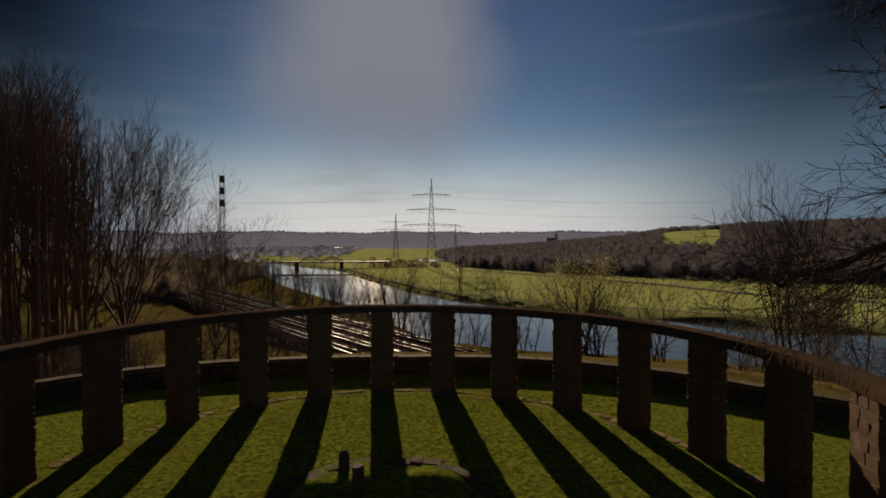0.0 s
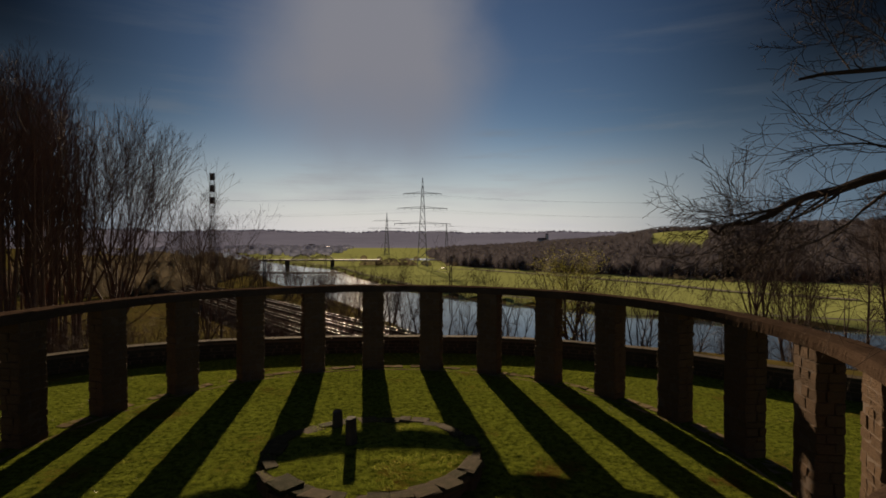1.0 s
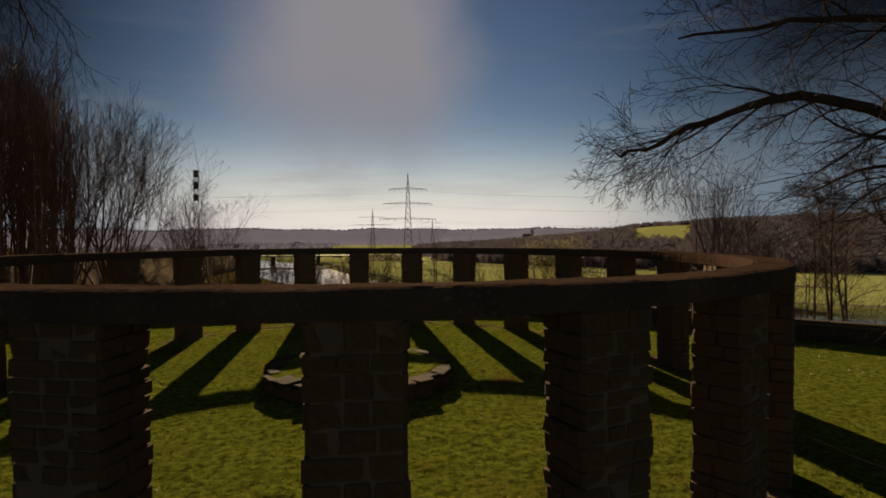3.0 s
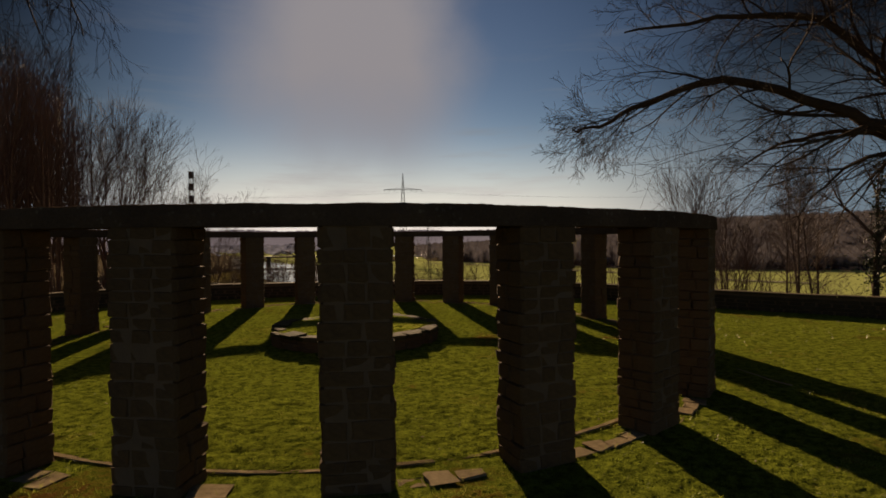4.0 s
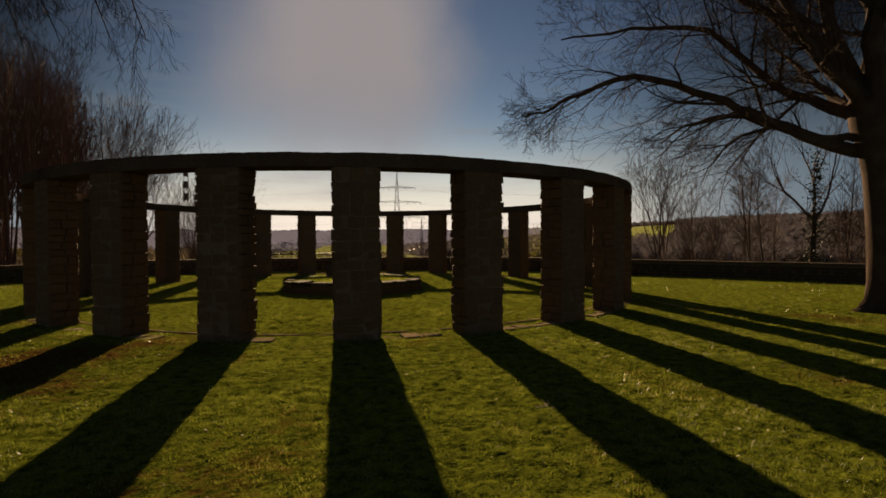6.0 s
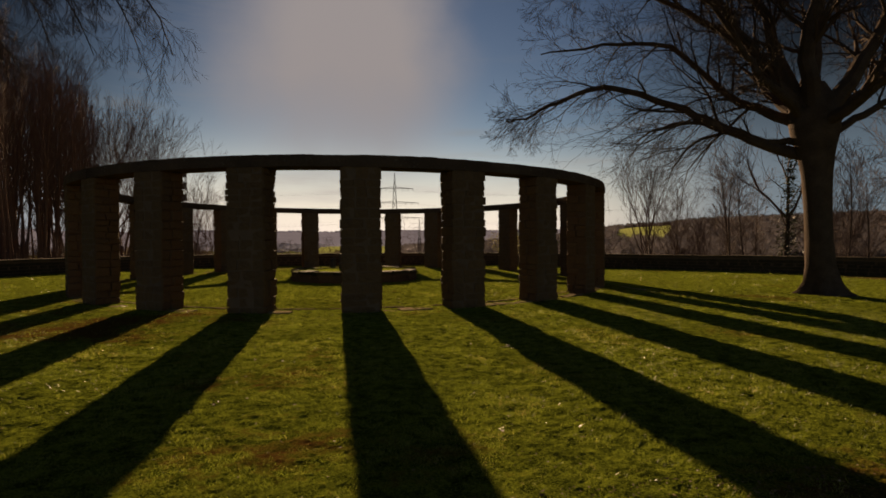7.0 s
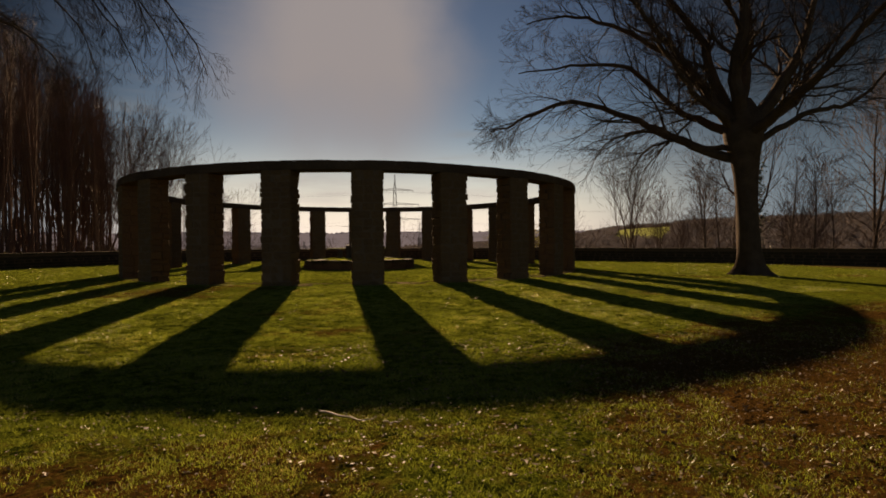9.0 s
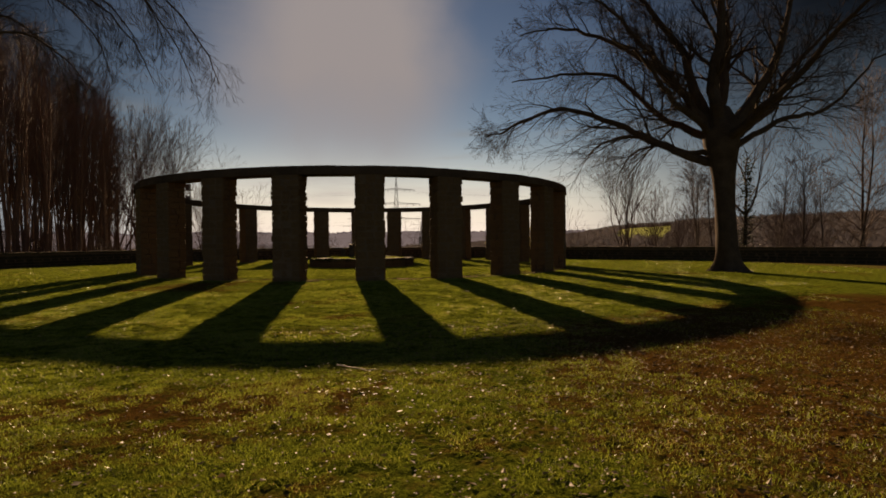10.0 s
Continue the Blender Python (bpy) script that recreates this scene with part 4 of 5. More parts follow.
for i in range(14):
    plant(scrub[i % 3], -15 + 24 * (i + rng.random()) / 14, rng.uniform(52, 70), rng.uniform(0, 6.28), rng.uniform(0.8, 1.05), "bare trees along the river bank")
for i in range(14):
    plant(scrub[i % 3], rng.uniform(-34, -11), rng.uniform(50, 84), rng.uniform(0, 6.28), rng.uniform(0.45, 0.8), "bare trees along the river bank")
for i in range(7):
    plant(scrub[i % 3], rng.uniform(-24, -9), rng.uniform(20, 40), rng.uniform(0, 6.28), rng.uniform(0.3, 0.5), "bare trees along the river bank")
MIN_R[0] = 0.016
bank = [spire_tree("bank_alder", 184 + i, h, 0.12, "bare riverside tree with fine upright twigs", clear=0.12, boughs=22, ang=0.65, reach=0.28, depth=2, lift=0.05, stems=st) for i, (h, st) in enumerate([(10, 2), (12, 2)])]
for i in range(34):
    u = (i + rng.random()) / 34
    plant(bank[i % 2], -46 + 50 * u + rng.gauss(0, 2.0), 212 - 108 * u + rng.uniform(-14, -3), rng.uniform(0, 6.28), rng.uniform(0.75, 1.1), "bare trees along the river bank")
far_bank = random.Random(62)
for i in range(70):
    x, y = far_bank.uniform(-150, -50), far_bank.uniform(130, 400)
    if side_of(NEAR_BANK, x, y) < -4:
        plant(bank[i % 2], x, y, far_bank.uniform(0, 6.28), far_bank.uniform(0.7, 1.25), "bare trees along the river bank")
for x, y, k in ((7.5, 74, 0.9), (11, 78, 0.8), (17, 62, 0.75), (20.5, 66, 0.85), (3.5, 82, 1.0)):
    plant(bank[i % 2], x, y, rng.uniform(0, 6.28), k, "bare trees along the river bank")
# brush on the slope below the terrace
MIN_R[0] = 0.008
bush = [forked_tree("slope_shrub", 90 + i, h, 0.03, "dense bare brown shrub on the slope", clear=0.12, depth=3, spread=0.62, lift=0.0, stems=4, leaders=2) for i, h in enumerate([3.2, 4.2])]
for i in range(60):
    q = radians(rng.uniform(20, 168))
    d = rng.uniform(24, 52)
    if 64 < math.degrees(q) < 100 and d > 30:
        d = rng.uniform(22, 27)
    x, y = d * math.cos(q), -6 + d * math.sin(q)
    s = rng.uniform(0.6, 1.0)
    if 40 < math.degrees(q) < 108:
        s *= 0.55
    plant(bush[i % 2], x, y, rng.uniform(0, 6.28), s, "shrubs on the slope")

for i in range(12):
    plant(bush[i % 2], rng.uniform(-24, -5), rng.uniform(17, 36), rng.uniform(0, 6.28), rng.uniform(0.55, 1.0), "shrubs on the slope")
for i in range(32):
    q, d = radians(rng.uniform(-6, 50)), rng.uniform(22.5, 44)
    plant(bush[i % 2], d * math.cos(q), -6 + d * math.sin(q), rng.uniform(0, 6.28), rng.uniform(0.55, 0.95), "shrubs on the slope")
for i in range(50):
    y = rng.uniform(8, 58)
    plant(bush[i % 2], -18.8 - 0.13 * y - rng.uniform(0, 10), y, rng.uniform(0, 6.28), rng.uniform(0.9, 1.5), "undergrowth of the wood")


# ---------------------------------------------------------------- valley
def pylon(name, x, y, h, arms, label, rz=0.0):
    """A lattice power pylon with cross arms given as (height, half span)."""
    base = empty(name, label, "pylon", loc=(x, y, ground_z(x, y)))
    base.rotation_euler.z = rz
    V, F = [], []
    w0, w1, r = h * 0.055, h * 0.014, h * 0.0038
    n = 12
    def corner(u, i):
        w = w0 + (w1 - w0) * min(1, u * 1.25) if u < 0.8 else w1 * (1 - (u - 0.8) * 4.8)
        return Vector((w * (1, 1, -1, -1)[i], w * (1, -1, -1, 1)[i], u * h))
    for k in range(n):
        u0, u1 = k / n, (k + 1) / n
        for i in range(4):
            bar_into(V, F, corner(u0, i), corner(u1, i), r)
            j = (i + 1) % 4
            bar_into(V, F, corner(u0, i), corner(u1, j), r * 0.55, 3)
            bar_into(V, F, corner(u0, j), corner(u1, i), r * 0.55, 3)
    mesh_object("tower", V, F, STEEL, base)
    for z, s in arms:
        for sg in (-1, 1):
            V, F = [], []
            for dy in (-0.6, 0.6):
                bar_into(V, F, (0, dy, z), (sg * s, 0, z), r * 0.8)
                bar_into(V, F, (0, dy, z + h * 0.02), (sg * s, 0, z), r * 0.6)
            arm = mesh_object("cross_arm", V, F, STEEL, base)
            for q in (0.45, 0.72, 0.98):
                V, F = [], []
                bar_into(V, F, (sg * s * q, 0, z), (sg * s * q, 0, z - h * 0.022), r * 0.9)
                mesh_object("insulator", V, F, STEEL, arm)
    return base



PYLONS = [("power_pylon", 31.4, 327.0, 55.0, [(45, 11.7), (36, 15.2), (26.5, 17.5)], "tall lattice steel power pylon standing in a meadow", -4),
          ("power_pylon", 16.6, 574.0, 46.0, [(37, 15.0), (29, 20.0)], "lattice steel power pylon farther up the valley", 8),
          ("power_pylon", 122.0, 880.0, 46.0, [(40, 16.0), (33, 20.0)], "small distant lattice steel power pylon", 8)]
for nm, x, y, h, arms, lab, rz in PYLONS:
    pylon(nm, x, y, h, arms, lab, radians(rz))


def cable(a, b, sag, r=0.02):
    V, F = [], []
    a, b = Vector(a), Vector(b)
    pts = [a.lerp(b, i / 16) - Vector((0, 0, sag * 4 * (i / 16) * (1 - i / 16))) for i in range(17)]
    tube_into(V, F, pts, [r] * 17, 3)
    ob = mesh_object("power_cable", V, F, STEEL)
    return tagged(ob, "thin dark overhead power cable sagging between pylons", "power cable", "overhead power cables")


zb = ground_z(31.4, 327)
for z, s in ((45, 11.7), (36, 15.2), (26.5, 17.5)):
    for sg in (-1, 0.6, 1):
        p = (31.4 + sg * s, 327, zb + z - 1)
        cable(p, (-330 + sg * s, 300, zb + z + 6), 9)
        cable(p, (420 + sg * s, 300, zb + z + 12), 9)

# striped mast on the far side
mast = empty("striped_mast", "slender lattice mast with alternating dark and pale panels", "mast", loc=(-133, 477, ground_z(-133, 477)))
mz = 62.5 - ground_z(-133, 477)
V, F = [], []
for sx in (-1, 1):
    for sy in (-1, 1):
        bar_into(V, F, (1.9 * sx, 1.9 * sy, 0), (1.6 * sx, 1.6 * sy, mz), 0.22)
for k in range(20):
    for sx, sy in ((1, -1), (-1, 1)):
        bar_into(V, F, (1.8 * sx, 1.8 * sy, mz * k / 20), (1.8 * sy, 1.8 * sy, mz * (k + 1) / 20), 0.12, 3)
mesh_object("lattice", V, F, STEEL, mast)
for z in (3.5, 13.5, 23.5):
    V, F = [], []
    box_into(V, F, (0, 0, mz - z), 3.5, 3.5, 5.6)
    mesh_object("panel", V, F, ROOF, mast)

# bridge over the river
bridge = empty("railway_bridge", "dark steel truss bridge on stone piers across the river", "bridge", loc=(-45, 341, -6.9))
V, F = [], []
box_into(V, F, (-4, 0, 0), 110, 5, 0.9)
mesh_object("deck", V, F, DARKSTEEL, bridge)
for px in (-36, -6.5, 21):
    V, F = [], []
    box_into(V, F, (px, 0, -4.2), 2.2, 4.0, 7.6)
    mesh_object("pier", V, F, WALLSTONE, bridge)
for sp in range(2):
    for sy in (-2.4, 2.4):
        V, F = [], []
        x0 = -4 + sp * 13
        top = [(x0 + 1.6 * i, sy, 0.4 + 3.2 * math.sin(math.pi * i / 8) ** 0.7) for i in range(9)]
        for i in range(8):
            bar_into(V, F, top[i], top[i + 1], 0.22)
            bar_into(V, F, (x0 + 1.6 * i, sy, 0.4), top[i + 1], 0.12)
            bar_into(V, F, top[i], (top[i][0], sy, 0.4), 0.12)
        mesh_object("truss", V, F, DARKSTEEL, bridge)
V, F = [], []
box_into(V, F, (-44, 292, -12), 90, 1.6, 0.9, radians(-6))
tagged(mesh_object("weir", V, F, WALLSTONE), "low dark stone weir across the river", "weir", kind="structure")

# railway below the terrace
A, B = Vector((-80, 204, 0)), Vector((20, 35, 0))
along = (B - A).normalized()
across = Vector((-along.y, along.x, 0))
V, F = [], []
for i in range(41):
    p = A.lerp(B, i / 40)
    for s, z in ((-9.5, -9.9), (-8.2, -8.9), (8.2, -8.9), (9.5, -9.9)):
        q = p + across * s
        V.append((q.x, q.y, z))
for i in range(40):
    for j in range(3):
        F.append((i * 4 + j, i * 4 + j + 1, i * 4 + 5 + j, i * 4 + 4 + j))
tagged(mesh_object("railway_bed", V, F, BALLAST), "brown gravel railway bed with several tracks", "railway", kind="structure")
for k in range(4):
    track = empty("railway_track", "straight railway track with shining steel rails on sleepers", "railway track", "parallel railway tracks")
    off = -6.3 + 4.2 * k
    for g in (-0.72, 0.72):
        V, F = [], []
        a, b = A + across * (off + g), B + across * (off + g)
        ang = math.atan2(along.y, along.x)
        box_into(V, F, ((a.x + b.x) / 2, (a.y + b.y) / 2, -8.62), (b - a).length, 0.05, 0.15, ang)
        mesh_object("rail", V, F, RAIL, track)
    V, F = [], []
    for i in range(240):
        p = A.lerp(B, (i + 0.5) / 240) + across * off
        box_into(V, F, (p.x, p.y, -8.78), 0.26, 2.5, 0.16, ang)
    mesh_object("sleeper_layer", V, F, SLEEPER, track)["kind"] = "stuff"


def line_mast(x, y, h):
    ob = empty("catenary_mast", "lattice steel catenary mast beside the railway", "mast", "catenary masts", loc=(x, y, -9.2))
    V, F = [], []
    for sx in (-0.25, 0.25):
        for sy in (-0.25, 0.25):
            bar_into(V, F, (sx, sy, 0), (sx * 0.7, sy * 0.7, h), 0.06)
    n = 12
    for k in range(n):
        s = -1 if k % 2 else 1
        bar_into(V, F, (-0.25 * s, -0.25, h * k / n), (0.25 * s, -0.25, h * (k + 1) / n), 0.035, 3)
        bar_into(V, F, (-0.25, 0.25 * s, h * k / n), (-0.25, -0.25 * s, h * (k + 1) / n), 0.035, 3)
    mesh_object("lattice", V, F, DARKSTEEL, ob)
    V, F = [], []
    bar_into(V, F, (0, 0, h * 0.72), (-3.2, -0.6, h * 0.74), 0.05)
    bar_into(V, F, (0, 0, h * 0.85), (-3.0, -0.6, h * 0.75), 0.04)
    mesh_object("bracket", V, F, STEEL, ob)


for x, y, h in ((16.0, 97.8, 11.5), (-22.0, 106.0, 11.5), (-12, 138, 11), (-48, 168, 11)):
    line_mast(x, y, h)


# pale tow path along the far bank
V, F = [], []
line = [Vector((x, y, 0)) for x, y in FAR_BANK[1:-1]]
for i in range(len(line) - 1):
    for k in range(8):
        p = line[i].lerp(line[i + 1], k / 8)
        n = (line[i + 1] - line[i]).normalized()
        n = Vector((-n.y, n.x, 0))
        for s in (2.8, 3.8):
            q = p + n * s
            V.append((q.x, q.y, max(ground_z(q.x, q.y), -10.9) + 0.35))
F = [(2 * i, 2 * i + 1, 2 * i + 3, 2 * i + 2) for i in range(len(V) // 2 - 1)]
tagged(mesh_object("path", V, F, GRAVEL), "pale gravel tow path along the river bank", "path", kind="structure")


# farm track across the meadow
V, F = [], []
track_line = [Vector(p) for p in ((40, 300, 0), (59, 284, 0), (81, 242, 0), (94, 212, 0), (106, 184, 0), (113, 150, 0), (135, 118, 0))]
for i in range(len(track_line) - 1):
    for k in range(8):
        p = track_line[i].lerp(track_line[i + 1], k / 8)
        n = (track_line[i + 1] - track_line[i]).normalized()
        n = Vector((-n.y, n.x, 0))
        for w in (-2.0, 2.0):
            q = p + n * w
            V.append((q.x, q.y, ground_z(q.x, q.y) + 0.3))
F = [(2 * i, 2 * i + 1, 2 * i + 3, 2 * i + 2) for i in range(len(V) // 2 - 1)]
tagged(mesh_object("track", V, F, GRAVEL), "pale farm track across the river meadow", "track", kind="structure")

# far woods, hedges, houses
def clump_field(name, spots, mat, label, seed):
    """Uneven leafless crowns, joined: each a jagged cluster of upright twig fans."""
    rng = random.Random(seed)
    V, F = [], []
    for x, y, z, w, h in spots:
        for c in range(1):
            q0 = rng.uniform(0, 6.28)
            cx, cy = x + rng.gauss(0, w * 0.25), y + rng.gauss(0, w * 0.25)
            hh = h * rng.uniform(0.7, 1.1)
            n = 5
            k = len(V)
            V.append((cx, cy, z + hh))
            for ring_z, ring_r in ((0.88, 0.42), (0.55, 0.66), (0.0, 0.5)):
                for i in range(n):
                    q = q0 + 6.283 * i / n
                    r = w * ring_r * rng.uniform(0.75, 1.15)
                    V.append((cx + r * math.cos(q), cy + r * math.sin(q), z + hh * (ring_z + rng.uniform(-0.05, 0.05)) - 0.3))
            for i in range(n):
                j = (i + 1) % n
                F.append((k, k + 1 + i, k + 1 + j))
                for lv in (0, 1):
                    a = k + 1 + lv * n
                    F.append((a + i, a + n + i, a + n + j, a + j))
    ob = mesh_object(name, V, F, mat, smooth=True)
    return tagged(ob, label, "woodland", kind="stuff")


# hillside wood: brown shifted to grey-mauve, valley haze put into the base colour
FARWOOD = material("haze_grey_leafless_wood", (0.135, 0.124, 0.138), (0.085, 0.078, 0.088), 0.95, 0.05, 0.8, 0, spec=0.0, thin=0.5, open_=0.55)
HEDGE = material("hedge_brush", (0.19, 0.155, 0.105), (0.10, 0.085, 0.06), 0.95, 0.4, 2, 0, spec=0.0, island=True, thin=0.5, open_=0.4)
# same blue-grey as the ridge ground, standing in for distance haze
HAZEWOOD = material("haze_blue_wood", (0.235, 0.25, 0.36), (0.18, 0.195, 0.285), 0.95, 0.012, 0.1, 0, spec=0.0, thin=0.5, open_=0.4)
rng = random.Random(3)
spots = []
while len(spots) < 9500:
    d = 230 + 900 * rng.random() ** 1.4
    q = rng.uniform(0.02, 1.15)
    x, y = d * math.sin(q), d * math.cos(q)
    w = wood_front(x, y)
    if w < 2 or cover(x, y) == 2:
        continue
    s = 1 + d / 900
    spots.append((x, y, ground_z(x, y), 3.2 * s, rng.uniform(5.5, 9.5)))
clump_field("hillside_wood", spots, FARWOOD, "leafless wood covering the valley's far hillside, its brown greyed by painted haze", 1)
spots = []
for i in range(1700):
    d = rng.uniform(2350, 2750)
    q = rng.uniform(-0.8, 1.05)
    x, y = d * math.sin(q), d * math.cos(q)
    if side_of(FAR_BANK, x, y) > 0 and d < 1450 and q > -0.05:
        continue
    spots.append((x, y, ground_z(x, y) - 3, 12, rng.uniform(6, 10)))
# valley thickets that share the haze-tinted colour
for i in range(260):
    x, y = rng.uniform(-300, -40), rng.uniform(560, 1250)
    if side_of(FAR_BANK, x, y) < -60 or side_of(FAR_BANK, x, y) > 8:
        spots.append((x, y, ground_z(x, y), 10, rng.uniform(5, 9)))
clump_field("haze_blue_wood", spots, HAZEWOOD, "distant wooded ridge beyond the valley, haze painted into its blue-grey colour", 2)
spots = []
for (x0, y0), (x1, y1), n, h in (((-8, 350), (78, 338), 26, 3.5), ((78, 322), (122, 236), 18, 2.2), ((122, 217), (150, 186), 14, 2.0), ((-20, 420), (60, 430), 14, 4),
                                 ((-90, 300), (-60, 240), 14, 9)):
    for i in range(n):
        u = (i + rng.random()) / n
        x, y = x0 + (x1 - x0) * u + rng.gauss(0, 1.5), y0 + (y1 - y0) * u + rng.gauss(0, 1.5)
        if rng.random() < 0.25:
            continue
        spots.append((x, y, ground_z(x, y), h * 1.2, h * rng.uniform(0.6, 1.2)))
for i in range(420):
    x, y = rng.uniform(-150, -55), rng.uniform(150, 420)
    if side_of(NEAR_BANK, x, y) < -4:
        spots.append((x, y, ground_z(x, y), rng.uniform(3.0, 5.5), rng.uniform(4, 9)))
clump_field("hedgerows", spots, HEDGE, "dark bare hedgerows and bushes between the meadows", 5)


def house(x, y, w, d, h, rz, flat=False):
    ob = empty("distant_house", "small distant pale building with a pitched roof", "house", "distant buildings", loc=(x, y, ground_z(x, y)))
    ob.rotation_euler.z = rz
    V, F = [], []
    box_into(V, F, (0, 0, h / 2), w, d, h)
    mesh_object("wall", V, F, PALE, ob)
    rh = 0.6 if flat else d * 0.4
    V = [(-w / 2 - 0.3, -d / 2 - 0.3, h), (w / 2 + 0.3, -d / 2 - 0.3, h), (w / 2 + 0.3, d / 2 + 0.3, h), (-w / 2 - 0.3, d / 2 + 0.3, h), (-w / 2, 0, h + rh), (w / 2, 0, h + rh)]
    mesh_object("roof", V, [(0, 1, 5, 4), (2, 3, 4, 5), (0, 4, 3), (1, 2, 5), (3, 2, 1, 0)], SHEET if flat else ROOF, ob)


for x, y, w, d, h in ((-90, 1205, 40, 16, 7), (-125, 1190, 26, 14, 7), (-60, 1220, 34, 15, 6), (-170, 1150, 30, 14, 8), (-215, 1120, 36, 14, 8)):
    house(x, y, w * 0.5, d, h * 0.4, rng.uniform(-0.4, 0.4), w > 28)
house(354, 1108, 18, 10, 9, 0.2)
house(366, 1112, 5, 5, 19, 0.2)
# low sheet of flood water in the meadow
pts = []
for i in range(20):
    q = 6.283 * i / 20
    pts.append((62 + 34 * math.cos(q) * (1 + 0.2 * math.sin(3 * q)), 455 + 26 * math.sin(q), ground_z(62, 455) + 0.25))
tagged(mesh_object("pond", pts, [tuple(range(20))], WATER), "shallow sheet of flood water shining in the meadow", "pond", kind="structure")


# ---------------------------------------------------------------- stones of the round bed
posts = [(-0.93, 1.95, 0.30, 0.46), (-0.52, 0.50, 0.36, 0.72)]
for x, y, s, h in posts:
    bm = bmesh.new()
    bmesh.ops.create_cone(bm, cap_ends=True, segments=9, radius1=0.15, radius2=0.13, depth=h)
    for v in bm.verts:
        v.co += Vector((0.02 * math.sin(v.co.y * 30), 0.02 * math.sin(v.co.x * 30 + 1), 0.02 * math.sin(v.co.x * 25) * (v.co.z > 0)))
    bmesh.ops.bevel(bm, geom=[e for e in bm.edges if e.verts[0].co.z > 0 and e.verts[1].co.z > 0], offset=0.015, segments=1, affect="EDGES")
    ob = part("short_post", bm, WOODEN)
    ob.matrix_world = pose(x, y, 0.42 + h / 2 - 0.05, 3, -2, 20)
    tagged(ob, "short weathered wooden post standing in the round bed", "post", "posts in the round bed")

rng = random.Random(12)
SLABS = [rough_block("slab", 200 + i, MOSSY, 0.17) for i in range(8)]
i = 0
q = 0.0
while q < 6.283 - 0.1:
    w = rng.uniform(0.32, 0.75)
    dq = w / BED_R
    rr = BED_R * (1 + rng.uniform(-0.05, 0.04)) - 0.2
    c = (rr * math.cos(q + dq / 2), rr * math.sin(q + dq / 2))
    m = Matrix.Translation((c[0], c[1], 0.385 + rng.uniform(-0.03, 0.015))) @ Matrix.Rotation(q + dq / 2 + math.pi / 2 + rng.uniform(-0.16, 0.16), 4, "Z") @ Matrix.Rotation(rng.uniform(-0.03, 0.03), 4, "X") @ Matrix.Diagonal((w * rng.uniform(0.85, 1.0), rng.uniform(0.26, 0.5), 0.12, 1))
    shared("slab", SLABS[i % 8], bed, m)
    for lv in range(3):
        m = Matrix.Translation((c[0] * 0.985, c[1] * 0.985, 0.055 + 0.11 * lv)) @ Matrix.Rotation(q + dq / 2 + math.pi / 2 + rng.uniform(-0.1, 0.1), 4, "Z") @ Matrix.Diagonal((w * rng.uniform(0.9, 1.05), rng.uniform(0.34, 0.46), 0.112, 1))
        shared("stone", BLOCKS[(i + lv) % 10], bed, m)
    q += dq
    i += 1

# ---------------------------------------------------------------- threshold slabs between the pillars
PAVERS = [rough_block("slab", 220 + i, SLABSTONE, 0.24) for i in range(8)]
paving = empty("ring_paving", "worn flat stone slabs let into the lawn between the pillars", "paving")
for k in range(N_PILLARS):
    a0 = -math.pi / 2 + PHASE + k * 2 * math.pi / N_PILLARS
    step = 2 * math.pi / N_PILLARS
    lo, hi = a0 + 0.052, a0 + step - 0.052
    nj = rng.choice((3, 4, 4, 5))
    for j in range(nj):
        aa = lo + (hi - lo) * (j + 0.5 + rng.uniform(-0.12, 0.12)) / nj
        if rng.random() < 0.25:
            continue
        p = on_ring((R_OUT + R_IN) / 2 + 0.10 + rng.uniform(-0.05, 0.05), aa)
        tx = (on_ring(R_OUT, aa + 0.01) - on_ring(R_OUT, aa - 0.01)).normalized()
        m = Matrix.Translation((p.x, p.y, -0.016 - rng.choice((0.0, 0.004, 0.010, 0.018, 0.026)))) @ Matrix.Rotation(math.atan2(tx.y, tx.x) + rng.uniform(-0.10, 0.10), 4, "Z") @ Matrix.Diagonal(((hi - lo) / nj * R_OUT * rng.uniform(0.8, 1.0), rng.uniform(0.2, 0.4), 0.10, 1))
        shared("slab", PAVERS[(k + j) % 8], paving, m)

KERBS = [rough_block("kerb_stone", 260 + i, SLABSTONE, 0.12) for i in range(5)]
kerb = empty("ring_kerb", "narrow worn stone kerb along the feet of the pillars", "kerb")
q, i = 0.0, 0
while q < 6.283 - 0.02:
    w = rng.uniform(0.5, 0.95)
    dq = w / R_IN
    p, tx = on_ring(R_IN - 0.14, q + dq / 2), on_ring(1.0, q + dq / 2 + 0.01) - on_ring(1.0, q + dq / 2 - 0.01)
    m = Matrix.Translation((p.x, p.y, -0.026 + rng.uniform(-0.010, 0.008))) @ Matrix.Rotation(math.atan2(tx.y, tx.x) + rng.uniform(-0.02, 0.02), 4, "Z") @ Matrix.Diagonal((w * 1.02, 0.085, 0.10, 1))
    shared("kerb_stone", KERBS[i % 5], kerb, m)
    q += dq
    i += 1

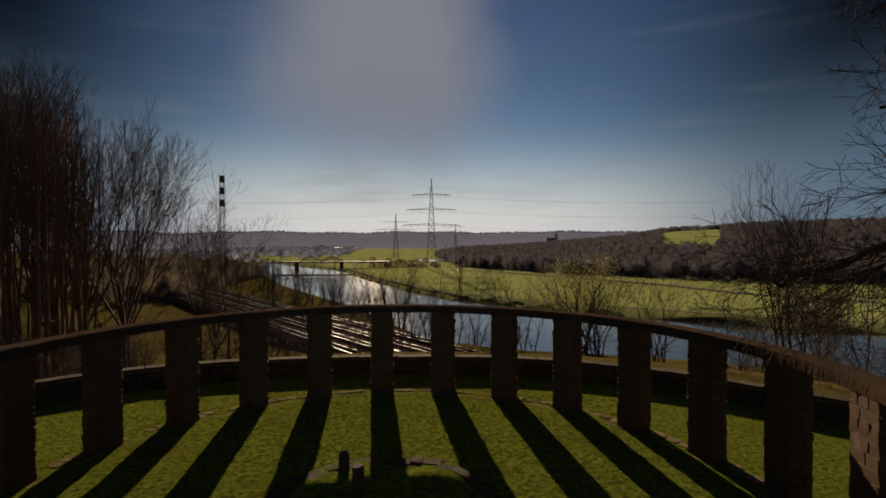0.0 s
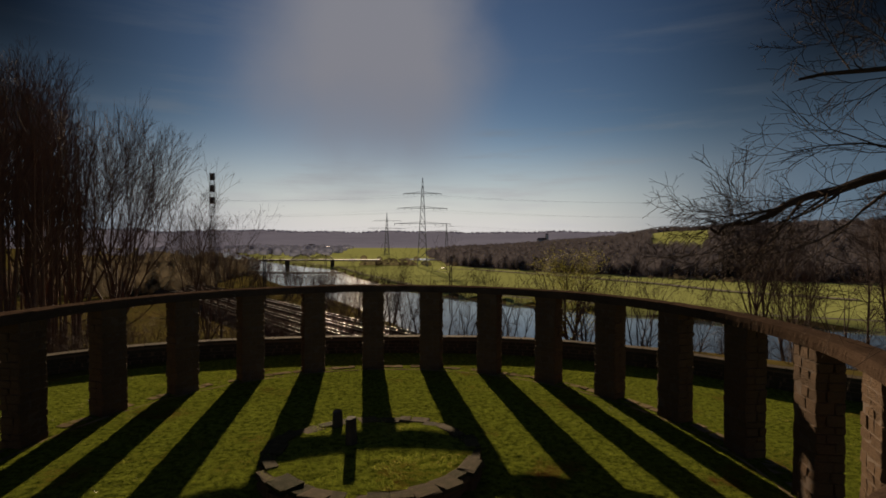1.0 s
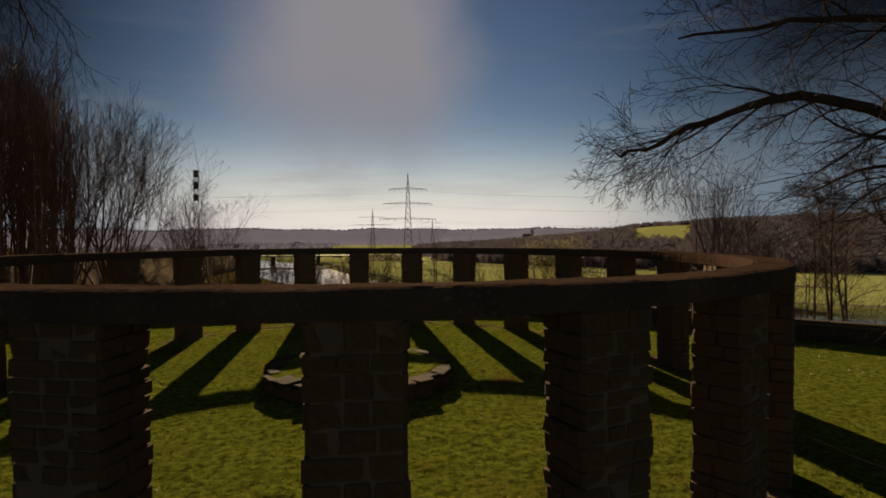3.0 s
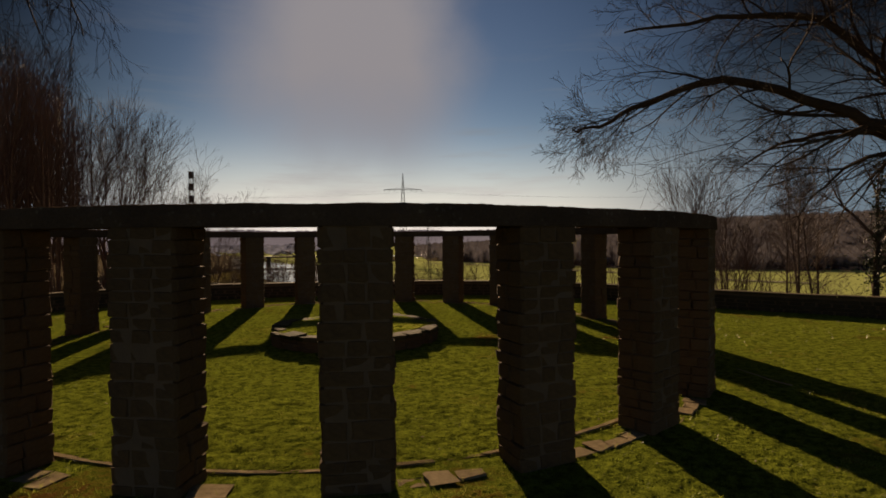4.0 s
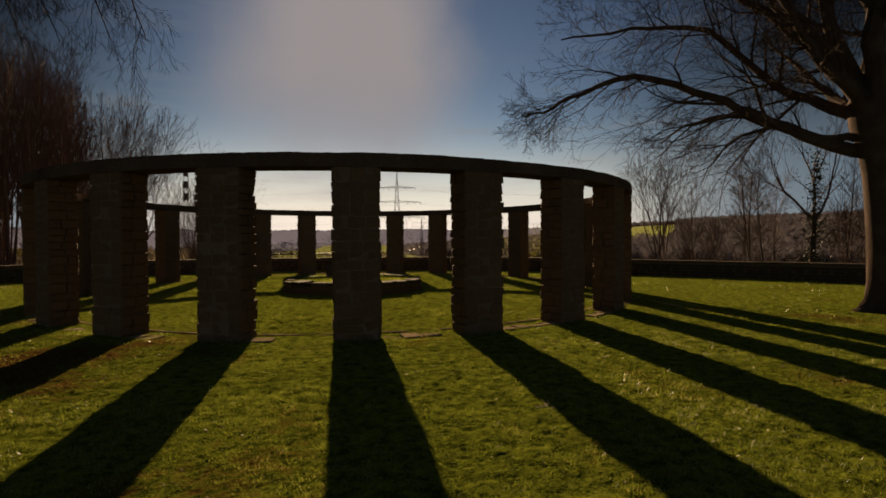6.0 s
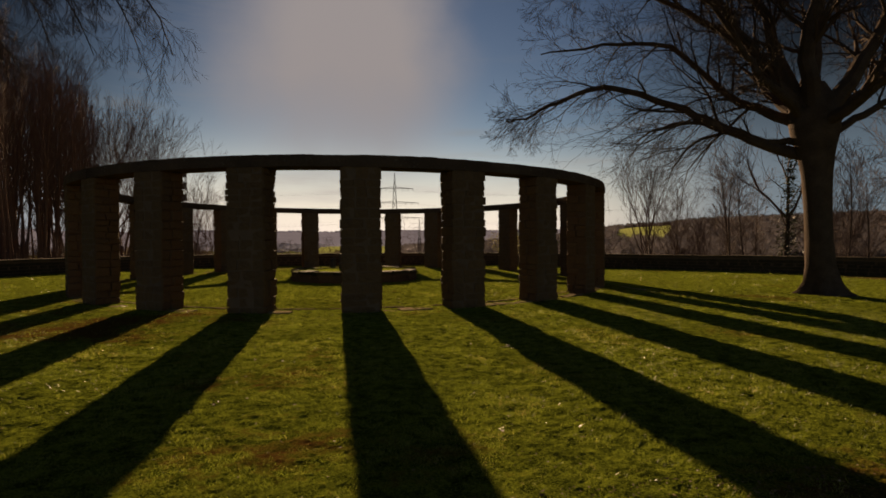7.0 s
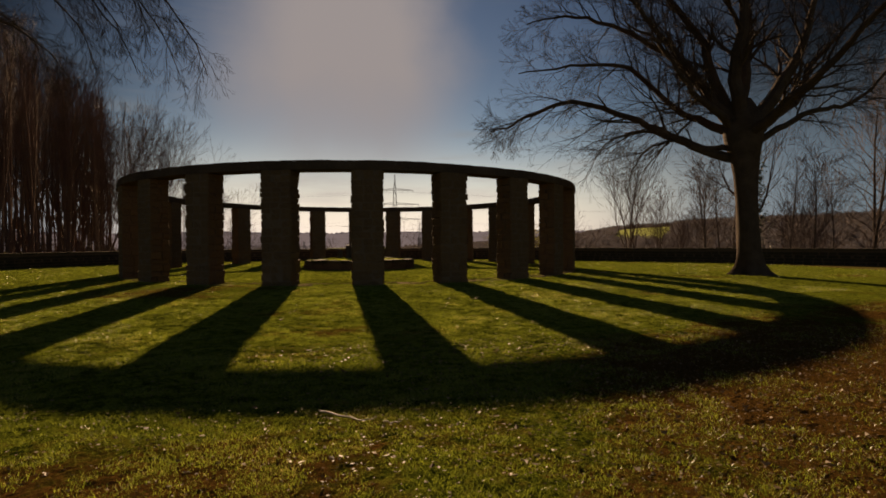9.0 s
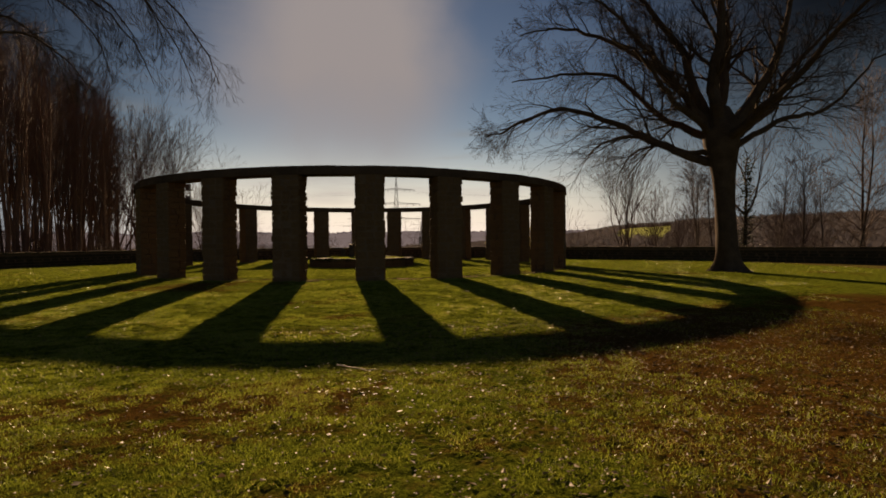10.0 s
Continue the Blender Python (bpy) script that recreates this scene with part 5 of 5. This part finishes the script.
# ---------------------------------------------------------------- coping and face stones of the wall
COPE = [rough_block("coping_slab", 300 + i, WALLSTONE, 0.05) for i in range(5)]
rng = random.Random(77)
for i, (x, y, h) in enumerate(wall_line(0.9)):
    nx, ny = math.sin(h), -math.cos(h)
    m = Matrix.Translation((x + nx * 0.18, y + ny * 0.18, WALL_H - 0.045 + rng.uniform(-0.008, 0.008))) @ Matrix.Rotation(h + rng.uniform(-0.012, 0.012), 4, "Z") @ Matrix.Diagonal((0.89, 0.5, 0.10, 1))
    shared("coping_slab", COPE[i % 5], wall, m)
V, F = [], []
for lv in range(4):
    for x, y, h in wall_line(rng.uniform(0.36, 0.48)):
        nx, ny = math.sin(h), -math.cos(h)
        w = rng.uniform(0.30, 0.44)
        m = Matrix.Translation((x + nx * 0.01, y + ny * 0.01, 0.07 + 0.155 * lv)) @ Matrix.Rotation(h, 4, "Z") @ Matrix.Diagonal((w, 0.12, rng.uniform(0.12, 0.145), 1))
        src = BLOCKS[rng.randrange(10)]
        k0 = len(V)
        V += [tuple(m @ v.co) for v in src.vertices]
        F += [tuple(k0 + j for j in p.vertices) for p in src.polygons]
face = mesh_object("face_stones", V, F, WALLSTONE, wall)
face["kind"] = "stuff"

# ---------------------------------------------------------------- stones of the pillars
rng = random.Random(31)
for pillar, width, depth in STONE_JOBS:
    z = 0.0
    k = 0
    while z < HB - 0.02:
        h = min(rng.uniform(0.13, 0.25), HB - z)
        if HB - z - h < 0.12:
            h = HB - z
        cuts = sorted(rng.uniform(0.3, 0.7) * width - width / 2 for _ in range(1)) if rng.random() < 0.3 else [width * (-0.17 + rng.uniform(-0.05, 0.05)), width * (0.17 + rng.uniform(-0.05, 0.05))]
        xs = [-width / 2] + cuts + [width / 2]
        for x0, x1 in zip(xs, xs[1:]):
            dcut = rng.uniform(-0.1, 0.1)
            for y0, y1 in ((-depth / 2, dcut), (dcut, depth / 2)):
                out_x = rng.uniform(-0.006, 0.032)
                out_y = rng.uniform(0.0, 0.014)
                xa, xb = x0 - out_x * (x0 == xs[0]), x1 + out_x * (x1 == xs[-1])
                ya, yb = (y0 - out_y, y1) if y0 < dcut else (y0, y1 + out_y)
                m = Matrix.Translation(((xa + xb) / 2, (ya + yb) / 2, z + h / 2)) @ Matrix.Diagonal((xb - xa - 0.003, yb - ya - 0.003, h - 0.004, 1))
                shared("stone", BLOCKS[rng.randrange(10)], pillar, m)
        z += h
        k += 1

# ---------------------------------------------------------------- grass, fallen leaves, sticks
BLADE = material("grass_blades", (0.25, 0.295, 0.038), (0.045, 0.06, 0.008), 0.38, 0.7, 9, 0, spec=0.45, island=True, thin=0.55)
straw = next(n for n in BLADE.node_tree.nodes if n.type == "VALTORGB").color_ramp
straw.elements[1].position = 0.62
straw.elements.new(0.74).color = (0.40, 0.30, 0.11, 1)
LEAF = material("fallen_leaves", (0.27, 0.19, 0.11), (0.06, 0.03, 0.013), 0.6, 2, 12, 0, spec=0.12, island=True, thin=0.3)


def free_of_stone(x, y):
    rr = math.hypot(x, y / ELL)
    if R_IN - 0.1 < rr < R_OUT + 0.15:
        return False
    return math.hypot(x, y) > BED_R + 0.1


def lattice_noise(rs, x, y, size):
    """Smooth random relief with bumps of the given size."""
    gx, gy = x / size, y / size
    ix, iy = np.floor(gx).astype(int), np.floor(gy).astype(int)
    fx, fy = gx - ix, gy - iy
    fx, fy = fx * fx * (3 - 2 * fx), fy * fy * (3 - 2 * fy)
    table = rs.uniform(0, 1, (256, 256))
    g = lambda a, b: table[a % 256, b % 256]
    return (g(ix, iy) * (1 - fx) + g(ix + 1, iy) * fx) * (1 - fy) + (g(ix, iy + 1) * (1 - fx) + g(ix + 1, iy + 1) * fx) * fy


def turf_sheet(boxes, seed):
    """The uneven, tufted surface of the lawn; each box is x0, x1, y0, y1, mesh step, relief."""
    rs = np.random.RandomState(seed)
    V, F, n0 = [], [], 0
    for x0, x1, y0, y1, step, relief in boxes:
        nx, ny = int((x1 - x0) / step), int((y1 - y0) / step)
        x, y = np.meshgrid(np.linspace(x0, x1, nx + 1), np.linspace(y0, y1, ny + 1))
        x = x + rs.uniform(-0.3, 0.3, x.shape) * step
        y = y + rs.uniform(-0.3, 0.3, y.shape) * step
        z = 0.55 * lattice_noise(rs, x, y, step * 5) + 0.45 * lattice_noise(rs, x, y, step * 2.2) + 0.25 * rs.uniform(0, 1, x.shape)
        rr = np.hypot(x, y / ELL)
        near_ring = np.clip(np.minimum(np.abs(rr - R_IN + 0.05), np.abs(rr - R_OUT - 0.12)) / 0.15, 0, 1)
        flat = np.where((rr > R_IN - 0.05) & (rr < R_OUT + 0.12), 0.35, 0.35 + 0.65 * near_ring)
        rim = np.minimum(np.minimum(x - x0, x1 - x), np.minimum(y - y0, y1 - y))
        z = z * relief * flat * np.clip(rim / (step * 8), 0, 1) - 0.006
        V.append(np.stack([x, y, z], -1).reshape(-1, 3))
        a = (np.arange(ny)[:, None] * (nx + 1) + np.arange(nx)[None, :]).reshape(-1) + n0
        F.append(np.stack([a, a + 1, a + nx + 2, a + nx + 1], 1))
        n0 += (nx + 1) * (ny + 1)
    ob = mesh_object("turf", np.concatenate(V).tolist(), np.concatenate(F).tolist(), LAWN)
    return tagged(ob, "uneven tufted mown turf of the lawn", "turf", kind="stuff")


turf_sheet([(-6.5, 7.5, -26.4, -20.1, 0.028, 0.024), (-8.5, 9.5, -20.5, -14.1, 0.038, 0.034), (-11, 13, -14.6, -7.5, 0.05, 0.042), (-9.6, 9.6, -8.2, 10.8, 0.08, 0.045), (9.6, 19, -8.0, 3, 0.11, 0.03), (-18, -9.6, -8.0, 3, 0.11, 0.03)], 44)


def grass_patch(name, boxes, seed, label):
    """Single blades of mown grass, joined; each box is x0, x1, y0, y1, blades a square metre, height."""
    rs = np.random.RandomState(seed)
    vs = []
    for x0, x1, y0, y1, dens, hgt in boxes:
        n = int((x1 - x0) * (y1 - y0) * dens)
        tuft = max(1, n // 6)
        cx, cy = rs.uniform(x0, x1, tuft), rs.uniform(y0, y1, tuft)
        which = rs.randint(0, tuft, n)
        x, y = cx[which] + rs.normal(0, 0.035, n), cy[which] + rs.normal(0, 0.035, n)
        rr = np.hypot(x, y / ELL)
        ok = ((rr < R_IN - 0.1) | (rr > R_OUT + 0.12) | (rs.uniform(0, 1, n) < 0.7)) & (np.hypot(x, y) > BED_R + 0.1) & (np.hypot(x, y + 6) < 26) & (np.hypot(x - 13.1, y + 9.6) > 0.9)
        bare = np.clip((8.0 - np.hypot(x - 7.5, y + 24.5)) / 4.5, 0, 0.9) + np.clip((2.6 - np.hypot(x + 4.6, y + 11.8)) / 2.0, 0, 0.7)
        ok &= rs.uniform(0, 1, n) > bare
        patch = 0.55 * lattice_noise(rs, x, y, 0.17) + 0.45 * lattice_noise(rs, x, y, 0.7)
        ok &= rs.uniform(0, 1, n) < 3.0 * (patch - 0.34)
        x, y = x[ok], y[ok]
        n = len(x)
        q = rs.uniform(0, 6.283, n)
        h = hgt * rs.uniform(0.5, 1.35, n)
        w = 0.045 * h + 0.0009
        lx, ly = rs.normal(0, 0.55, n) * h, rs.normal(0, 0.55, n) * h
        base = np.stack([x, y, np.full(n, 0.006)], 1)
        u = np.stack([np.cos(q) * w, np.sin(q) * w, np.zeros(n)], 1)
        tip = base + np.stack([lx, ly, h], 1)
        vs.append(np.stack([base - u, base + u, tip], 1).reshape(-1, 3))
    v = np.concatenate(vs)
    ob = mesh_object(name, v.tolist(), np.arange(len(v)).reshape(-1, 3).tolist(), BLADE)
    return tagged(ob, label, "grass", kind="stuff")


grass_patch("grass", [(-5, 5.5, -26.2, -22.6, 11000, 0.020), (-6.5, 7, -22.6, -19, 6500, 0.025), (-8, 9, -19, -15.5, 3400, 0.032), (-10, 11, -15.5, -11, 1700, 0.042), (-9.5, 9.5, -11, 10, 560, 0.052), (10, 20, -12, 4, 90, 0.07), (-18, -9.5, -12, 8, 90, 0.07)],
            8, "short mown spring grass with sunlit blades")
bt = random.Random(6)
V, F = [], []
for i in range(15000):
    q, rr = bt.uniform(0, 6.283), BED_R * 0.98 * math.sqrt(bt.random())
    if rr > BED_R * 0.8 and math.sin(q * 4 + 1) + math.sin(q * 9) < 0.2:
        continue
    x, y, z, h, w = rr * math.cos(q), rr * math.sin(q), 0.405 + 0.05 * (1 - rr / BED_R), bt.uniform(0.02, 0.06), bt.uniform(0.002, 0.005)
    if math.sin(x * 5 + 2 * math.sin(y * 3)) * math.sin(y * 6) < -0.5:
        continue
    k = len(V)
    V += [(x - w, y, z), (x + w, y, z), (x + bt.gauss(0, 0.03), y + bt.gauss(0, 0.03), z + h)]
    F.append((k, k + 1, k + 2))
mesh_object("bed_grass", V, F, BLADE, bed, "short grass in the bed")["kind"] = "stuff"


def litter(name, n, mat, seed):
    """Curled dead leaves and chips lying in the grass."""
    rg = random.Random(seed)
    V, F = [], []
    while len(F) < n * 2:
        if rg.random() < 0.82:
            x, y = rg.gauss(3.2, 3.4), rg.uniform(-26.4, -20.0)
        else:
            x, y = rg.uniform(-9, 10), rg.uniform(-26, -8)
        if not free_of_stone(x, y):
            continue
        s = rg.uniform(0.006, 0.014) if rg.random() < 0.92 else rg.uniform(0.015, 0.028)
        q, z = rg.uniform(0, 6.283), rg.uniform(0.012, 0.04)
        c, sn = math.cos(q) * s, math.sin(q) * s
        up = rg.uniform(-0.3, 0.9) * s
        k = len(V)
        V += [(x - c, y - sn, z + up), (x + sn * 0.6, y - c * 0.6, z), (x + c, y + sn, z + up * rg.uniform(0.2, 1)), (x - sn * 0.6, y + c * 0.6, z + rg.uniform(-0.2, 0.5) * s)]
        F += [(k, k + 1, k + 2), (k, k + 2, k + 3)]
    return tagged(mesh_object(name, V, F, mat), "scattered pale and brown dead leaves on the lawn", "fallen leaves", kind="stuff")


litter("fallen_leaves", 24000, LEAF, 15)


DRYWOOD = material("dry_peeled_wood", (0.32, 0.25, 0.17), (0.15, 0.11, 0.075), 0.7, 5, 40, 0.3)


def stick(x, y, ln, rz, r):
    V, F = [], []
    rg = random.Random(int(x * 100))
    pts = [Vector((ln * (i / 5 - 0.5), rg.gauss(0, 0.02), 0.05 + rg.gauss(0, 0.006))) for i in range(6)]
    tube_into(V, F, pts, [r, r, r * 0.9, r * 0.8, r * 0.7, r * 0.4], 5)
    ob = mesh_object("fallen_stick", V, F, DRYWOOD)
    ob.matrix_world = pose(x, y, 0, 0, 0, rz)
    tagged(ob, "dry fallen stick lying on the grass", "stick", "fallen sticks")


for x, y, ln, rz, r in ((-0.72, -22.75, 0.42, -28, 0.007), (-0.42, -22.95, 0.12, -20, 0.006), (2.6, -24.9, 0.3, -50, 0.004), (1.9, -15.5, 0.3, 40, 0.006), (8.65, -6.9, 1.5, 92, 0.014)):
    stick(x, y, ln, rz, r)
